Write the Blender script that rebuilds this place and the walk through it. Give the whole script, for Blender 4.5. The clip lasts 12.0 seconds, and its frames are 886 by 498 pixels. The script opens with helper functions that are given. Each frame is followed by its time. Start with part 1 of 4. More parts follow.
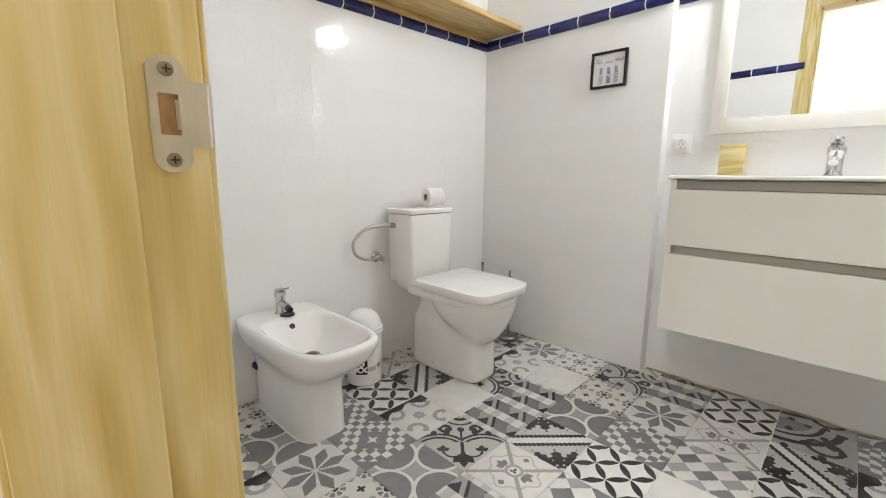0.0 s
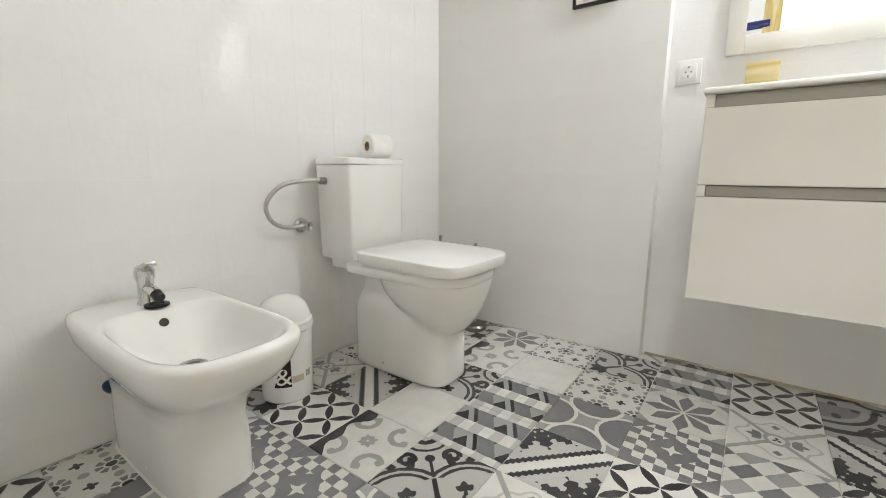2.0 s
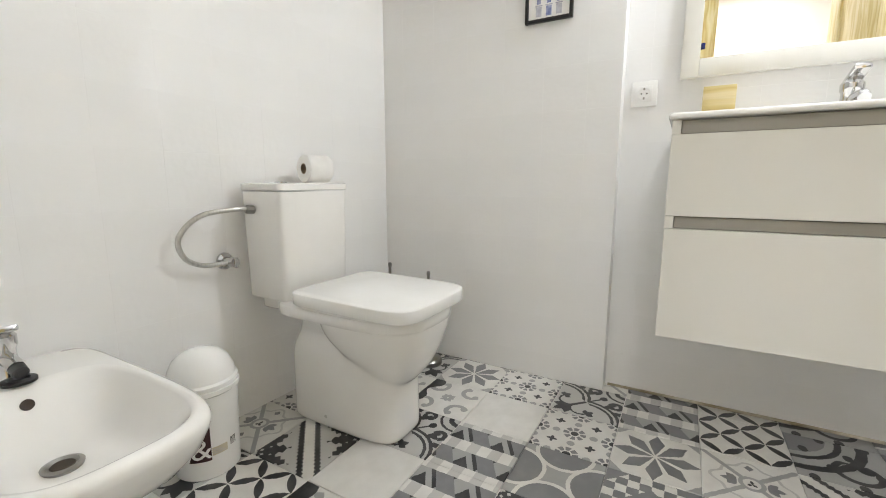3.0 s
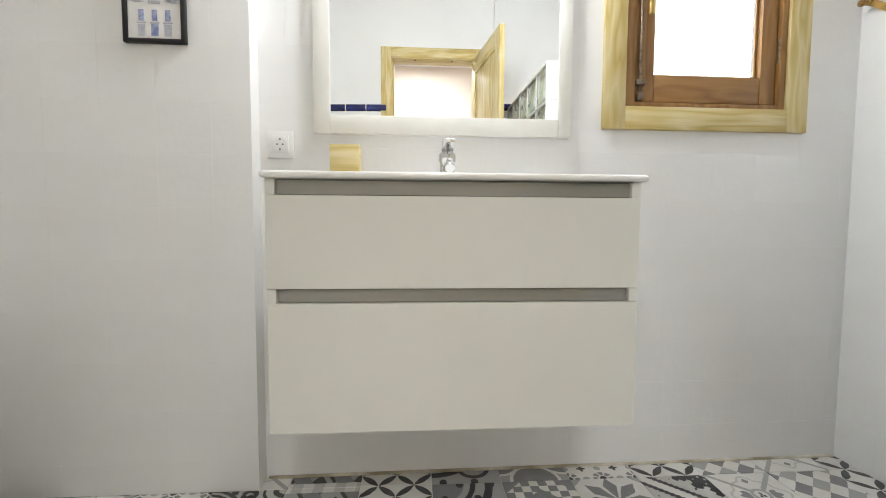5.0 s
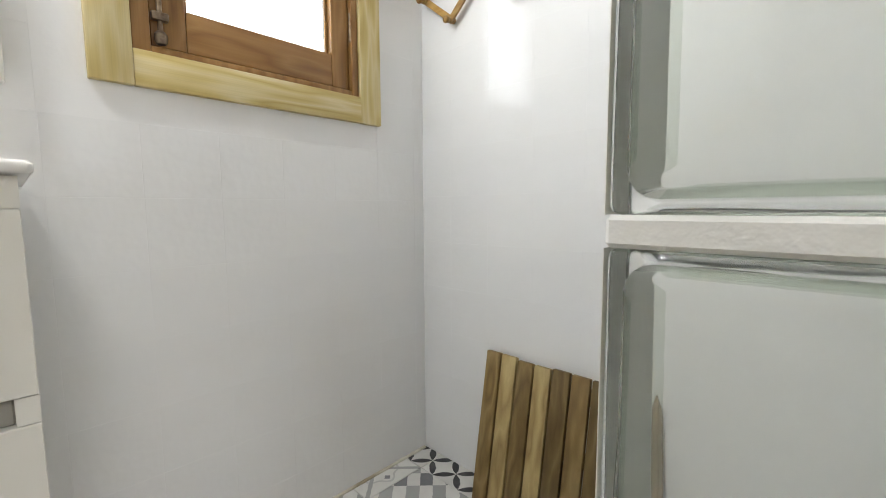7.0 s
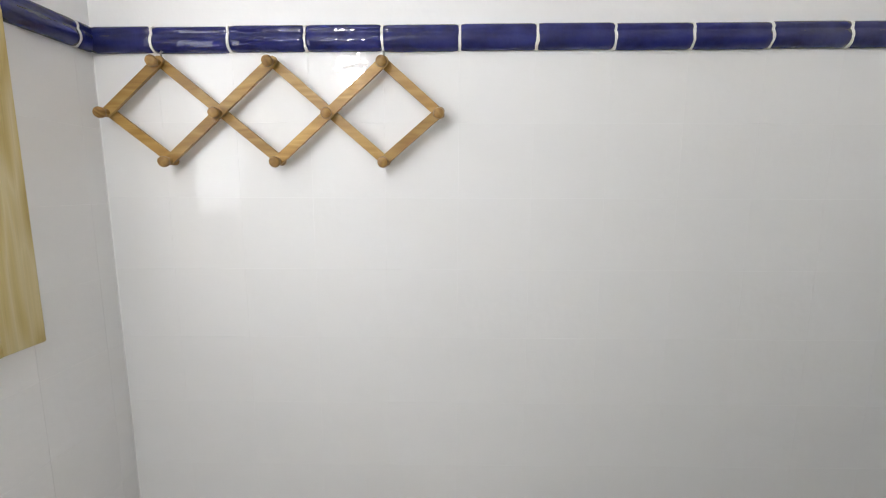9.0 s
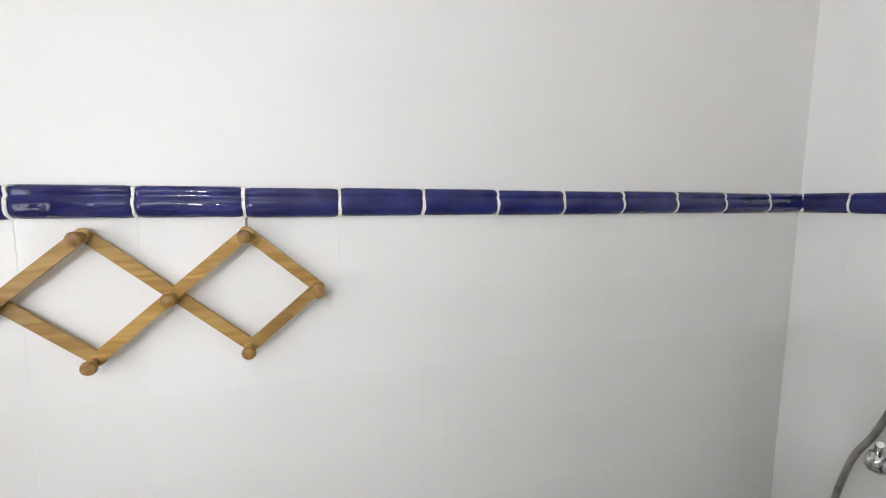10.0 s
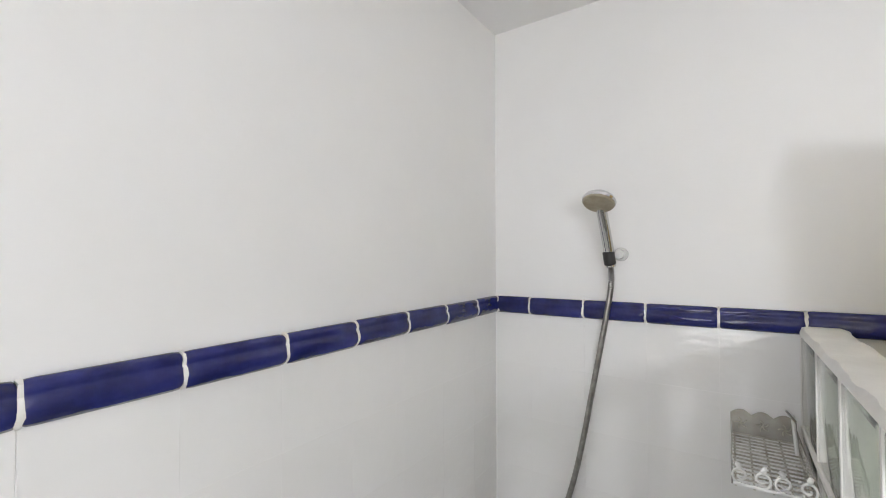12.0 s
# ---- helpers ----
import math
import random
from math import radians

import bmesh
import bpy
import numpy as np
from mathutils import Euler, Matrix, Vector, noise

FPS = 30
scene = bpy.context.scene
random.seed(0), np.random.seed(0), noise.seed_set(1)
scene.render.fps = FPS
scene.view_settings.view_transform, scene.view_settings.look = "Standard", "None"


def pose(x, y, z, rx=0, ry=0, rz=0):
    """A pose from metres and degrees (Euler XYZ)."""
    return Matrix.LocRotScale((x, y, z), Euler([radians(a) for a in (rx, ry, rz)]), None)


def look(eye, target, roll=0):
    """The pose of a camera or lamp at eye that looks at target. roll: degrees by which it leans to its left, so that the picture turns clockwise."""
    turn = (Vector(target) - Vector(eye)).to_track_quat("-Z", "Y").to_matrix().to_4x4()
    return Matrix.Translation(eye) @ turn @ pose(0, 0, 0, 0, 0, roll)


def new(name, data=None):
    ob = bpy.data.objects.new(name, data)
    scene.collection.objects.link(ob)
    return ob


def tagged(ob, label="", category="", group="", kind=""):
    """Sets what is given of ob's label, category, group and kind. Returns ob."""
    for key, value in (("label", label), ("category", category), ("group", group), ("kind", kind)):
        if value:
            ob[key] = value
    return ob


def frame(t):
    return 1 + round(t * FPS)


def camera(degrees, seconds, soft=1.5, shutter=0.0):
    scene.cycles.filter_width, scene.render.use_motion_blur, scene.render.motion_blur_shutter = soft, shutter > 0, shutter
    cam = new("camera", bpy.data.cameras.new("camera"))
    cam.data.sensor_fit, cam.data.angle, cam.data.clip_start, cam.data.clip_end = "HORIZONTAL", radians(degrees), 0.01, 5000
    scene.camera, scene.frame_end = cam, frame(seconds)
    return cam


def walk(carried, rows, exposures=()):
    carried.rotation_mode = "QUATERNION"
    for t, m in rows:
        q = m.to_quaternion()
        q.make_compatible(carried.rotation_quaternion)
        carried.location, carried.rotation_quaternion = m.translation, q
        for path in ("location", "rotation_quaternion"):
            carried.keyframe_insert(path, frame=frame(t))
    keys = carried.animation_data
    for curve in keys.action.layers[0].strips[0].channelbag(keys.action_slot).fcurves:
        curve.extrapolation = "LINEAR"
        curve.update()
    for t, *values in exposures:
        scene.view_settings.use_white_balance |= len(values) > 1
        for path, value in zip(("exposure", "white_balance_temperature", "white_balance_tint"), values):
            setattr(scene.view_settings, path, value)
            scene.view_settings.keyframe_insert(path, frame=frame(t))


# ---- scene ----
cam = camera(92.8, 12.0, soft=1.0)
PATH = [
    (0, (0.018, 0.061, 1.037), (-1.357, 1.47, 0.686), 0.4),
    (0.5, (-0.049, 0.082, 0.961), (-1.366, 1.543, 0.599), 0.3),
    (1, (-0.108, 0.12, 0.927), (-1.369, 1.629, 0.563), 0.4),
    (1.5, (-0.252, 0.266, 0.802), (-1.46, 1.818, 0.438), 0.3),
    (2, (-0.369, 0.402, 0.802), (-1.531, 1.99, 0.441), 0.2),
    (2.5, (-0.458, 0.485, 0.828), (-1.55, 2.126, 0.487), 0.4),
    (2.7, (-0.473, 0.514, 0.84), (-1.526, 2.182, 0.506), 0.2),
    (4.3, (-0.318, 0.756, 0.927), (-0.637, 2.722, 0.741), 0.6),
    (4.5, (-0.274, 0.808, 0.933), (-0.457, 2.792, 0.76), 0.6),
    (5, (-0.167, 0.877, 0.922), (-0.035, 2.868, 0.798), 0.3),
    (5.5, (-0.104, 0.913, 0.926), (0.353, 2.857, 0.813), 0.1),
    (6, (0.063, 1.01, 0.928), (0.855, 2.843, 0.817), 0.0),
    (6.5, (0.251, 1.111, 0.957), (1.364, 2.766, 0.813), -0.2),
    (6.7, (0.307, 1.135, 0.955), (1.553, 2.691, 0.795), -0.3),
    (8.3, (0.432, 1.534, 1.386), (2.345, 2.032, 1.08), 0.6),
    (8.5, (0.434, 1.559, 1.438), (2.381, 1.91, 1.141), 0.5),
    (9, (0.499, 1.596, 1.564), (2.479, 1.613, 1.281), 0.2),
    (9.5, (0.584, 1.628, 1.737), (2.541, 1.309, 1.48), 0.4),
    (10, (0.633, 1.642, 1.898), (2.517, 1.008, 1.683), 0.5),
    (10.5, (0.759, 1.56, 1.976), (2.51, 0.603, 1.833), 0.7),
    (11, (0.831, 1.549, 2.04), (2.385, 0.291, 1.98), 0.4),
    (11.2, (0.853, 1.535, 2.067), (2.312, 0.167, 2.03), 0.4),
    (11.5, (0.854, 1.515, 2.073), (2.179, 0.017, 2.101), -0.3),
    (12, (0.832, 1.523, 2.065), (1.959, -0.129, 2.108), -0.1),
]
walk(cam, [(t, look(eye, target, roll)) for t, eye, target, roll in PATH],
     [(t, stops, 6500, 10 if t < 7 else 13) for t, stops in [(0.0, 0.0), (1.5, 0.08), (2.7, 0.12), (4.5, -0.04), (5.5, -0.12), (6.7, -0.18), (8.3, -0.38), (9.5, -0.50), (10.5, -0.56), (12.0, -0.50)]])

# ---- world and lights ----
world = bpy.data.worlds.new("world")
scene.world = world
world.use_nodes = True
wn = world.node_tree
sky = wn.nodes.new("ShaderNodeTexSky")
sky.sky_type, sky.sun_disc, sky.sun_elevation, sky.sun_rotation = "NISHITA", False, radians(40), radians(180)
wn.nodes["Background"].inputs["Strength"].default_value = 0.1
wn.links.new(sky.outputs[0], wn.nodes["Background"].inputs["Color"])

WIN_W, HALL_W, SPOT_W = 4.9, 44.0, 39.5


def area_lamp(name, eye, target, sx, sy, watts, colour):
    data = bpy.data.lights.new(name, "AREA")
    data.shape, data.size, data.size_y, data.energy, data.color = "RECTANGLE", sx, sy, watts, colour
    ob = new(name, data)
    ob.matrix_world = look(eye, target)
    return ob


area_lamp("window_daylight", (0.913, 2.452, 1.78), (0.913, 0.0, 1.78), 0.40, 0.61, WIN_W, (0.97, 0.99, 1.0))
area_lamp("hall_light", (-0.1, -0.75, 2.80), (-0.1, -0.75, 0.0), 0.5, 0.5, HALL_W, (0.955, 0.975, 0.97))
spot_data = bpy.data.lights.new("wall_lamp_light", "POINT")
spot_data.energy, spot_data.shadow_soft_size, spot_data.color = SPOT_W, 0.065, (0.95, 0.98, 1.0)
spot = new("wall_lamp_light", spot_data)
spot.location = (-0.06, 2.14, 2.235)

# white rooms live on light that bounces many times
scene.cycles.max_bounces, scene.cycles.diffuse_bounces = 16, 12

# ---- materials ----


class Ex:
    """A socket of a node tree with arithmetic."""

    def __init__(self, tree, sock):
        self.tree, self.sock = tree, sock

    def op(self, kind, *others):
        n = self.tree.nodes.new("ShaderNodeMath")
        n.operation = kind
        for k, o in enumerate((self, *others)):
            if isinstance(o, Ex):
                self.tree.links.new(o.sock, n.inputs[k])
            else:
                n.inputs[k].default_value = o
        return Ex(self.tree, n.outputs[0])

    def __add__(self, o): return self.op("ADD", o)
    def __radd__(self, o): return self.op("ADD", o)
    def __sub__(self, o): return self.op("SUBTRACT", o)
    def __rsub__(self, o): return (self * -1.0) + o
    def __mul__(self, o): return self.op("MULTIPLY", o)
    def __rmul__(self, o): return self.op("MULTIPLY", o)
    def __truediv__(self, o): return self.op("DIVIDE", o)
    def __lt__(self, o): return self.op("LESS_THAN", o)
    def __gt__(self, o): return self.op("GREATER_THAN", o)
    def __and__(self, o): return self.op("MINIMUM", o)
    def __or__(self, o): return self.op("MAXIMUM", o)
    def abs(self): return self.op("ABSOLUTE")
    def fract(self): return self.op("FRACT")
    def sin(self): return self.op("SINE")
    def cos(self): return self.op("COSINE")
    def sqrt(self): return self.op("SQRT")
    def floor(self): return self.op("FLOOR")
    def atan2(self, o): return self.op("ARCTAN2", o)
    def low(self, o): return self.op("MINIMUM", o)
    def high(self, o): return self.op("MAXIMUM", o)


def far(a, b):
    return (a * a + b * b).sqrt()


def material(name, colour, rough=0.5, metal=0.0, transmission=0.0, ior=1.45, spec=0.5, coat=0.0):
    m = bpy.data.materials.new(name)
    m.use_nodes = True
    p = m.node_tree.nodes["Principled BSDF"]
    p.inputs["Base Color"].default_value = (*colour, 1)
    p.inputs["Roughness"].default_value = rough
    p.inputs["Metallic"].default_value = metal
    p.inputs["Transmission Weight"].default_value = transmission
    p.inputs["IOR"].default_value = ior
    p.inputs["Specular IOR Level"].default_value = spec
    p.inputs["Coat Weight"].default_value = coat
    return m


def noise_node(t, scale, detail=4.0, stretch=(1, 1, 1), rough=0.55):
    c = t.nodes.new("ShaderNodeTexCoord")
    mp = t.nodes.new("ShaderNodeMapping")
    mp.inputs["Scale"].default_value = stretch
    n = t.nodes.new("ShaderNodeTexNoise")
    n.inputs["Scale"].default_value, n.inputs["Detail"].default_value, n.inputs["Roughness"].default_value = scale, detail, rough
    t.links.new(c.outputs["Object"], mp.inputs["Vector"])
    t.links.new(mp.outputs[0], n.inputs["Vector"])
    return n


def ramp(t, fac, stops):
    r = t.nodes.new("ShaderNodeValToRGB")
    while len(r.color_ramp.elements) < len(stops):
        r.color_ramp.elements.new(0.5)
    for e, (pos, col) in zip(r.color_ramp.elements, stops):
        e.position, e.color = pos, (*col, 1)
    t.links.new(fac, r.inputs["Fac"])
    return r.outputs["Color"]


def mottle(m, dark, light, scale=3.0, stretch=(1, 1, 1), lo=0.35, hi=0.65):
    t = m.node_tree
    n = noise_node(t, scale, 5.0, stretch)
    t.links.new(ramp(t, n.outputs["Fac"], [(lo, dark), (hi, light)]), t.nodes["Principled BSDF"].inputs["Base Color"])
    return m


def bumpy(m, scale, strength, distance=0.002, stretch=(1, 1, 1), detail=3.0):
    t = m.node_tree
    n = noise_node(t, scale, detail, stretch)
    b = t.nodes.new("ShaderNodeBump")
    b.inputs["Strength"].default_value, b.inputs["Distance"].default_value = strength, distance
    t.links.new(n.outputs["Fac"], b.inputs["Height"])
    t.links.new(b.outputs[0], t.nodes["Principled BSDF"].inputs["Normal"])
    return m


def by_piece(m, spread, bump_scale=0.0, bump=0.0):
    """Lets the brightness differ a little from piece to piece."""
    t = m.node_tree
    p = t.nodes["Principled BSDF"]
    info = t.nodes.new("ShaderNodeObjectInfo")
    h = t.nodes.new("ShaderNodeHueSaturation")
    v = Ex(t, info.outputs["Random"]) * spread + (1.0 - spread / 2)
    t.links.new(v.sock, h.inputs["Value"])
    if p.inputs["Base Color"].is_linked:
        t.links.new(p.inputs["Base Color"].links[0].from_socket, h.inputs["Color"])
    else:
        h.inputs["Color"].default_value = p.inputs["Base Color"].default_value
    t.links.new(h.outputs[0], p.inputs["Base Color"])
    return m


def pine(name, pale, mid, dark, along="z", rough=0.42, size=1.0):
    """Varnished wood: wandering annual rings and fine grain drawn out along the board."""
    m = material(name, mid, rough, coat=0.1)
    t = m.node_tree
    p = t.nodes["Principled BSDF"]

    def drawn(k):
        return {"x": (k, 1, 1), "y": (1, k, 1), "z": (1, 1, k)}[along]

    broad = noise_node(t, 13.0 / size, 2.0, drawn(0.14))
    fine = noise_node(t, 120.0 / size, 3.0, drawn(0.035))
    rings = ((Ex(t, broad.outputs["Fac"]) * 5.0).fract() - 0.5).abs() * 2.0
    mix = rings * 0.50 + Ex(t, broad.outputs["Fac"]) * 0.34 + Ex(t, fine.outputs["Fac"]) * 0.26
    col = ramp(t, mix.sock, [(0.25, pale), (0.55, mid), (0.92, dark)])
    pore = noise_node(t, 420.0, 2.0, drawn(0.02))
    g = t.nodes.new("ShaderNodeHueSaturation")
    t.links.new((Ex(t, pore.outputs["Fac"]) * 0.22 + 0.89).sock, g.inputs["Value"])
    t.links.new(col, g.inputs["Color"])
    t.links.new(g.outputs[0], p.inputs["Base Color"])
    return m


M_PAINT = bumpy(mottle(material("wall_paint", (0.82, 0.82, 0.82), 0.6), (0.80, 0.798, 0.795), (0.838, 0.837, 0.835), 1.6), 45, 0.18, 0.003)
M_GROUT = bumpy(mottle(material("grout", (0.82, 0.81, 0.79), 0.7), (0.78, 0.77, 0.75), (0.85, 0.84, 0.82), 9), 200, 0.3)
M_TILE = by_piece(bumpy(mottle(material("white_glazed_tile", (0.82, 0.82, 0.817), 0.04, spec=0.5), (0.81, 0.81, 0.806), (0.828, 0.828, 0.826), 5), 36, 0.2, 0.004, detail=1.0), 0.008)
M_BLUE = by_piece(bumpy(mottle(material("blue_glazed_tile", (0.014, 0.018, 0.11), 0.03, spec=0.7), (0.007, 0.010, 0.075), (0.017, 0.022, 0.135), 22), 60, 0.5, 0.004, (0.45, 1, 1), 1.5), 0.3)
M_CEIL = bumpy(mottle(material("ceiling_paint", (0.8, 0.8, 0.79), 0.8), (0.79, 0.788, 0.785), (0.825, 0.823, 0.82), 2), 60, 0.15)
M_HALL = bumpy(mottle(material("hall_paint", (0.68, 0.61, 0.55), 0.7), (0.66, 0.59, 0.53), (0.70, 0.63, 0.57), 2), 60, 0.15)
M_CERAMIC = bumpy(mottle(material("sanitary_ceramic", (0.83, 0.82, 0.80), 0.08, coat=0.3), (0.81, 0.80, 0.775), (0.84, 0.835, 0.82), 4), 8, 0.03, 0.004)
M_PLASTIC = mottle(material("white_plastic", (0.82, 0.82, 0.81), 0.25), (0.80, 0.80, 0.785), (0.84, 0.84, 0.83), 6)
M_LACQUER = bumpy(mottle(material("cream_lacquer", (0.70, 0.69, 0.645), 0.3), (0.69, 0.68, 0.635), (0.72, 0.71, 0.67), 2.5), 300, 0.03)
M_GREY = bumpy(mottle(material("grey_profile", (0.30, 0.29, 0.26), 0.45, 0.3), (0.28, 0.27, 0.24), (0.33, 0.32, 0.29), 10, (0.2, 1, 1)), 300, 0.05)
M_WHITEWOOD = bumpy(mottle(material("white_frame_paint", (0.80, 0.79, 0.74), 0.4), (0.78, 0.77, 0.72), (0.82, 0.81, 0.77), 8), 90, 0.06, 0.002, (1, 1, 4))
M_MIRROR = material("mirror_silver", (0.93, 0.94, 0.935), 0.0, 1.0)
M_CHROME = bumpy(material("chrome", (0.62, 0.62, 0.62), 0.07, 1.0), 30, 0.03)
M_STEEL = bumpy(mottle(material("brushed_steel", (0.55, 0.54, 0.52), 0.32, 1.0), (0.48, 0.47, 0.45), (0.62, 0.61, 0.58), 40, (1, 8, 1)), 120, 0.08)
M_DARKSTEEL = material("tarnished_steel", (0.30, 0.29, 0.27), 0.35, 1.0)
M_HOSE = bumpy(mottle(material("worn_hose_steel", (0.36, 0.35, 0.33), 0.28, 1.0), (0.29, 0.28, 0.26), (0.43, 0.42, 0.40), 40), 120, 0.08)
M_PLATE = bumpy(mottle(material("plate_steel", (0.62, 0.62, 0.62), 0.3, 0.65), (0.54, 0.54, 0.54), (0.68, 0.68, 0.68), 60, (1, 1, 0.1)), 120, 0.06)
M_BRONZE = mottle(material("brown_bolt_steel", (0.20, 0.15, 0.10), 0.4, 1.0), (0.13, 0.09, 0.06), (0.30, 0.24, 0.17), 50)
M_BLACK = bumpy(material("black_rubber", (0.015, 0.015, 0.015), 0.4), 120, 0.1)
M_BLACKFRAME = bumpy(material("black_frame", (0.012, 0.011, 0.011), 0.3), 120, 0.08)
# shade inside small recesses, put into the colour of solid pieces
M_HOLESHADE = material("hole_shade", (0.05, 0.035, 0.025), 0.6)
M_PAPER = bumpy(mottle(material("paper", (0.80, 0.79, 0.77), 0.9), (0.78, 0.77, 0.75), (0.82, 0.81, 0.79), 30), 200, 0.3)
M_CARD = mottle(material("cardboard", (0.30, 0.22, 0.14), 0.9), (0.25, 0.18, 0.11), (0.35, 0.26, 0.17), 40)
M_PINE_Z = pine("pine_upright", (0.68, 0.585, 0.34), (0.60, 0.485, 0.215), (0.47, 0.335, 0.095), "z")
M_PINE_X = pine("pine_lying", (0.68, 0.585, 0.34), (0.60, 0.485, 0.215), (0.47, 0.335, 0.095), "x")
M_PINE_Y = pine("pine_shelf", (0.62, 0.47, 0.22), (0.55, 0.39, 0.15), (0.45, 0.28, 0.08), "y")
M_BEECH = by_piece(pine("rack_wood", (0.43, 0.275, 0.085), (0.35, 0.205, 0.055), (0.26, 0.135, 0.03), "y", 0.4, 0.6), 0.4)
M_PEG = by_piece(pine("peg_wood", (0.36, 0.215, 0.065), (0.28, 0.155, 0.042), (0.20, 0.10, 0.024), "x", 0.4, 0.6), 0.3)
M_SASH = pine("brown_sash_wood", (0.34, 0.185, 0.062), (0.275, 0.14, 0.042), (0.195, 0.09, 0.026), "z", 0.35)
M_SASH_X = pine("brown_sash_rail", (0.34, 0.185, 0.062), (0.275, 0.14, 0.042), (0.195, 0.09, 0.026), "x", 0.35)
M_ACACIA = by_piece(pine("acacia_slat", (0.26, 0.178, 0.068), (0.19, 0.122, 0.041), (0.12, 0.071, 0.023), "z", 0.5), 0.6)
M_SAPWOOD = by_piece(pine("acacia_sapwood", (0.48, 0.37, 0.17), (0.40, 0.295, 0.12), (0.26, 0.17, 0.065), "z", 0.5), 0.3)
M_BRASS = material("old_brass", (0.40, 0.28, 0.10), 0.3, 1.0)
M_MORTAR = bumpy(mottle(material("white_mortar", (0.78, 0.77, 0.74), 0.8), (0.74, 0.73, 0.70), (0.81, 0.80, 0.77), 12), 70, 0.5, 0.004)
M_GLASS = material("clear_glass", (0.97, 0.98, 0.975), 0.0, transmission=1.0, ior=1.45)
M_BLOCK = bumpy(material("pressed_glass", (0.97, 0.98, 0.96), 0.02, transmission=0.95, ior=1.45), 9, 0.2, 0.01, detail=1.0)
M_BLOCKRIM = bumpy(material("thick_rim_glass", (0.70, 0.77, 0.67), 0.03, transmission=0.90, ior=1.45), 14, 0.25, 0.01, detail=1.0)
M_ACRYLIC = bumpy(mottle(material("clear_acrylic", (0.80, 0.79, 0.74), 0.18, transmission=0.6, ior=1.15), (0.70, 0.67, 0.60), (0.95, 0.95, 0.92), 26), 60, 0.15)
M_GRIME = mottle(material("grimy_plastic", (0.48, 0.46, 0.41), 0.45), (0.33, 0.31, 0.26), (0.62, 0.60, 0.55), 60)
M_HOLDER = material("clear_holder_plastic", (0.93, 0.935, 0.93), 0.12, transmission=0.4, ior=1.3)
M_PICBLUE = mottle(material("print_blue", (0.22, 0.25, 0.45), 0.8), (0.15, 0.18, 0.38), (0.45, 0.48, 0.62), 60)
M_PICGREY = mottle(material("print_grey", (0.45, 0.45, 0.50), 0.8), (0.38, 0.38, 0.44), (0.55, 0.55, 0.60), 60)
M_MAROON = material("print_maroon", (0.035, 0.008, 0.010), 0.35)
M_BEIGE = material("print_beige", (0.55, 0.50, 0.38), 0.5)
M_BLUEPLUG = material("blue_cap", (0.012, 0.04, 0.10), 0.4)
M_HEADFACE = bumpy(mottle(material("shower_face", (0.30, 0.265, 0.19), 0.4), (0.25, 0.22, 0.155), (0.36, 0.32, 0.24), 30), 200, 0.3)


def glow(name, colour, strength):
    m = bpy.data.materials.new(name)
    m.use_nodes = True
    p = m.node_tree.nodes["Principled BSDF"]
    p.inputs["Base Color"].default_value = (0, 0, 0, 1)
    p.inputs["Emission Color"].default_value, p.inputs["Emission Strength"].default_value = (*colour, 1), strength
    return m


M_OUTSIDE = glow("outside_haze", (0.95, 0.97, 1.0), 0.8)
tn = M_OUTSIDE.node_tree
height = tn.nodes.new("ShaderNodeSeparateXYZ")
tn.links.new(tn.nodes.new("ShaderNodeTexCoord").outputs["Object"], height.inputs[0])
tn.links.new(ramp(tn, (Ex(tn, height.outputs["Z"]) * 0.4 - 0.3).sock, [(0.25, (0.95, 0.96, 0.97)), (0.75, (0.52, 0.56, 0.62))]), tn.nodes["Principled BSDF"].inputs["Emission Color"])
M_BULB = glow("bulb", (1.0, 0.95, 0.88), 25.0)

# printed floor tiles: each design is drawn by arithmetic on the tile's own plane
TX, TY = 0.2497, 0.2475


def p_leaf(u, v):
    a, b = (u + v).fract() - 0.5, (u - v).fract() - 0.5
    a, b = a.abs(), b.abs()
    lo, hi = a.low(b), a.high(b)
    return (far(lo + 0.72, 0.5 - hi) < 0.868), None, None


def leaf_shape(u, v, x, y, turn, length, width, teeth=0.0):
    """A pointed leaf, smooth or toothed, that springs from (x, y) towards turn."""
    c, s = math.cos(radians(turn)), math.sin(radians(turn))
    p = (u - x) * c + (v - y) * s
    q = ((v - y) * c - (u - x) * s).abs()
    half = (p * (math.pi / length)).sin() * width
    if teeth:
        half = half - (((p * 5.0).fract() - 0.5).abs() * (teeth * 2.0))
    return (p > 0.0) & (p < length) & (q < half)


def palmette(u, v, x, y, turn, length, width, spread=48, teeth=0.0):
    return leaf_shape(u, v, x, y, turn, length, width, teeth) | leaf_shape(u, v, x, y, turn + spread, length * 0.85, width, teeth) | leaf_shape(u, v, x, y, turn - spread, length * 0.85, width, teeth)


def p_zig(u, v):
    d, l = ((u + v) * 0.707).abs(), (u - v) * 0.707
    tooth = ((l * 7.0).fract() - 0.5).abs() * 0.10
    rail = (d - 0.21).abs() < (tooth + 0.045)
    sprig = leaf_shape(d, l, 1.36, 0.0, 180, 0.95, 0.24, 0.10) | leaf_shape(d, l, 1.36, 0.02, 142, 1.15, 0.20, 0.09) | leaf_shape(d, l, 1.36, -0.02, 218, 1.15, 0.20, 0.09)
    return rail | (sprig & (d > 0.34)), None, None, d > 0.13


def p_white(u, v):
    return None, None, None


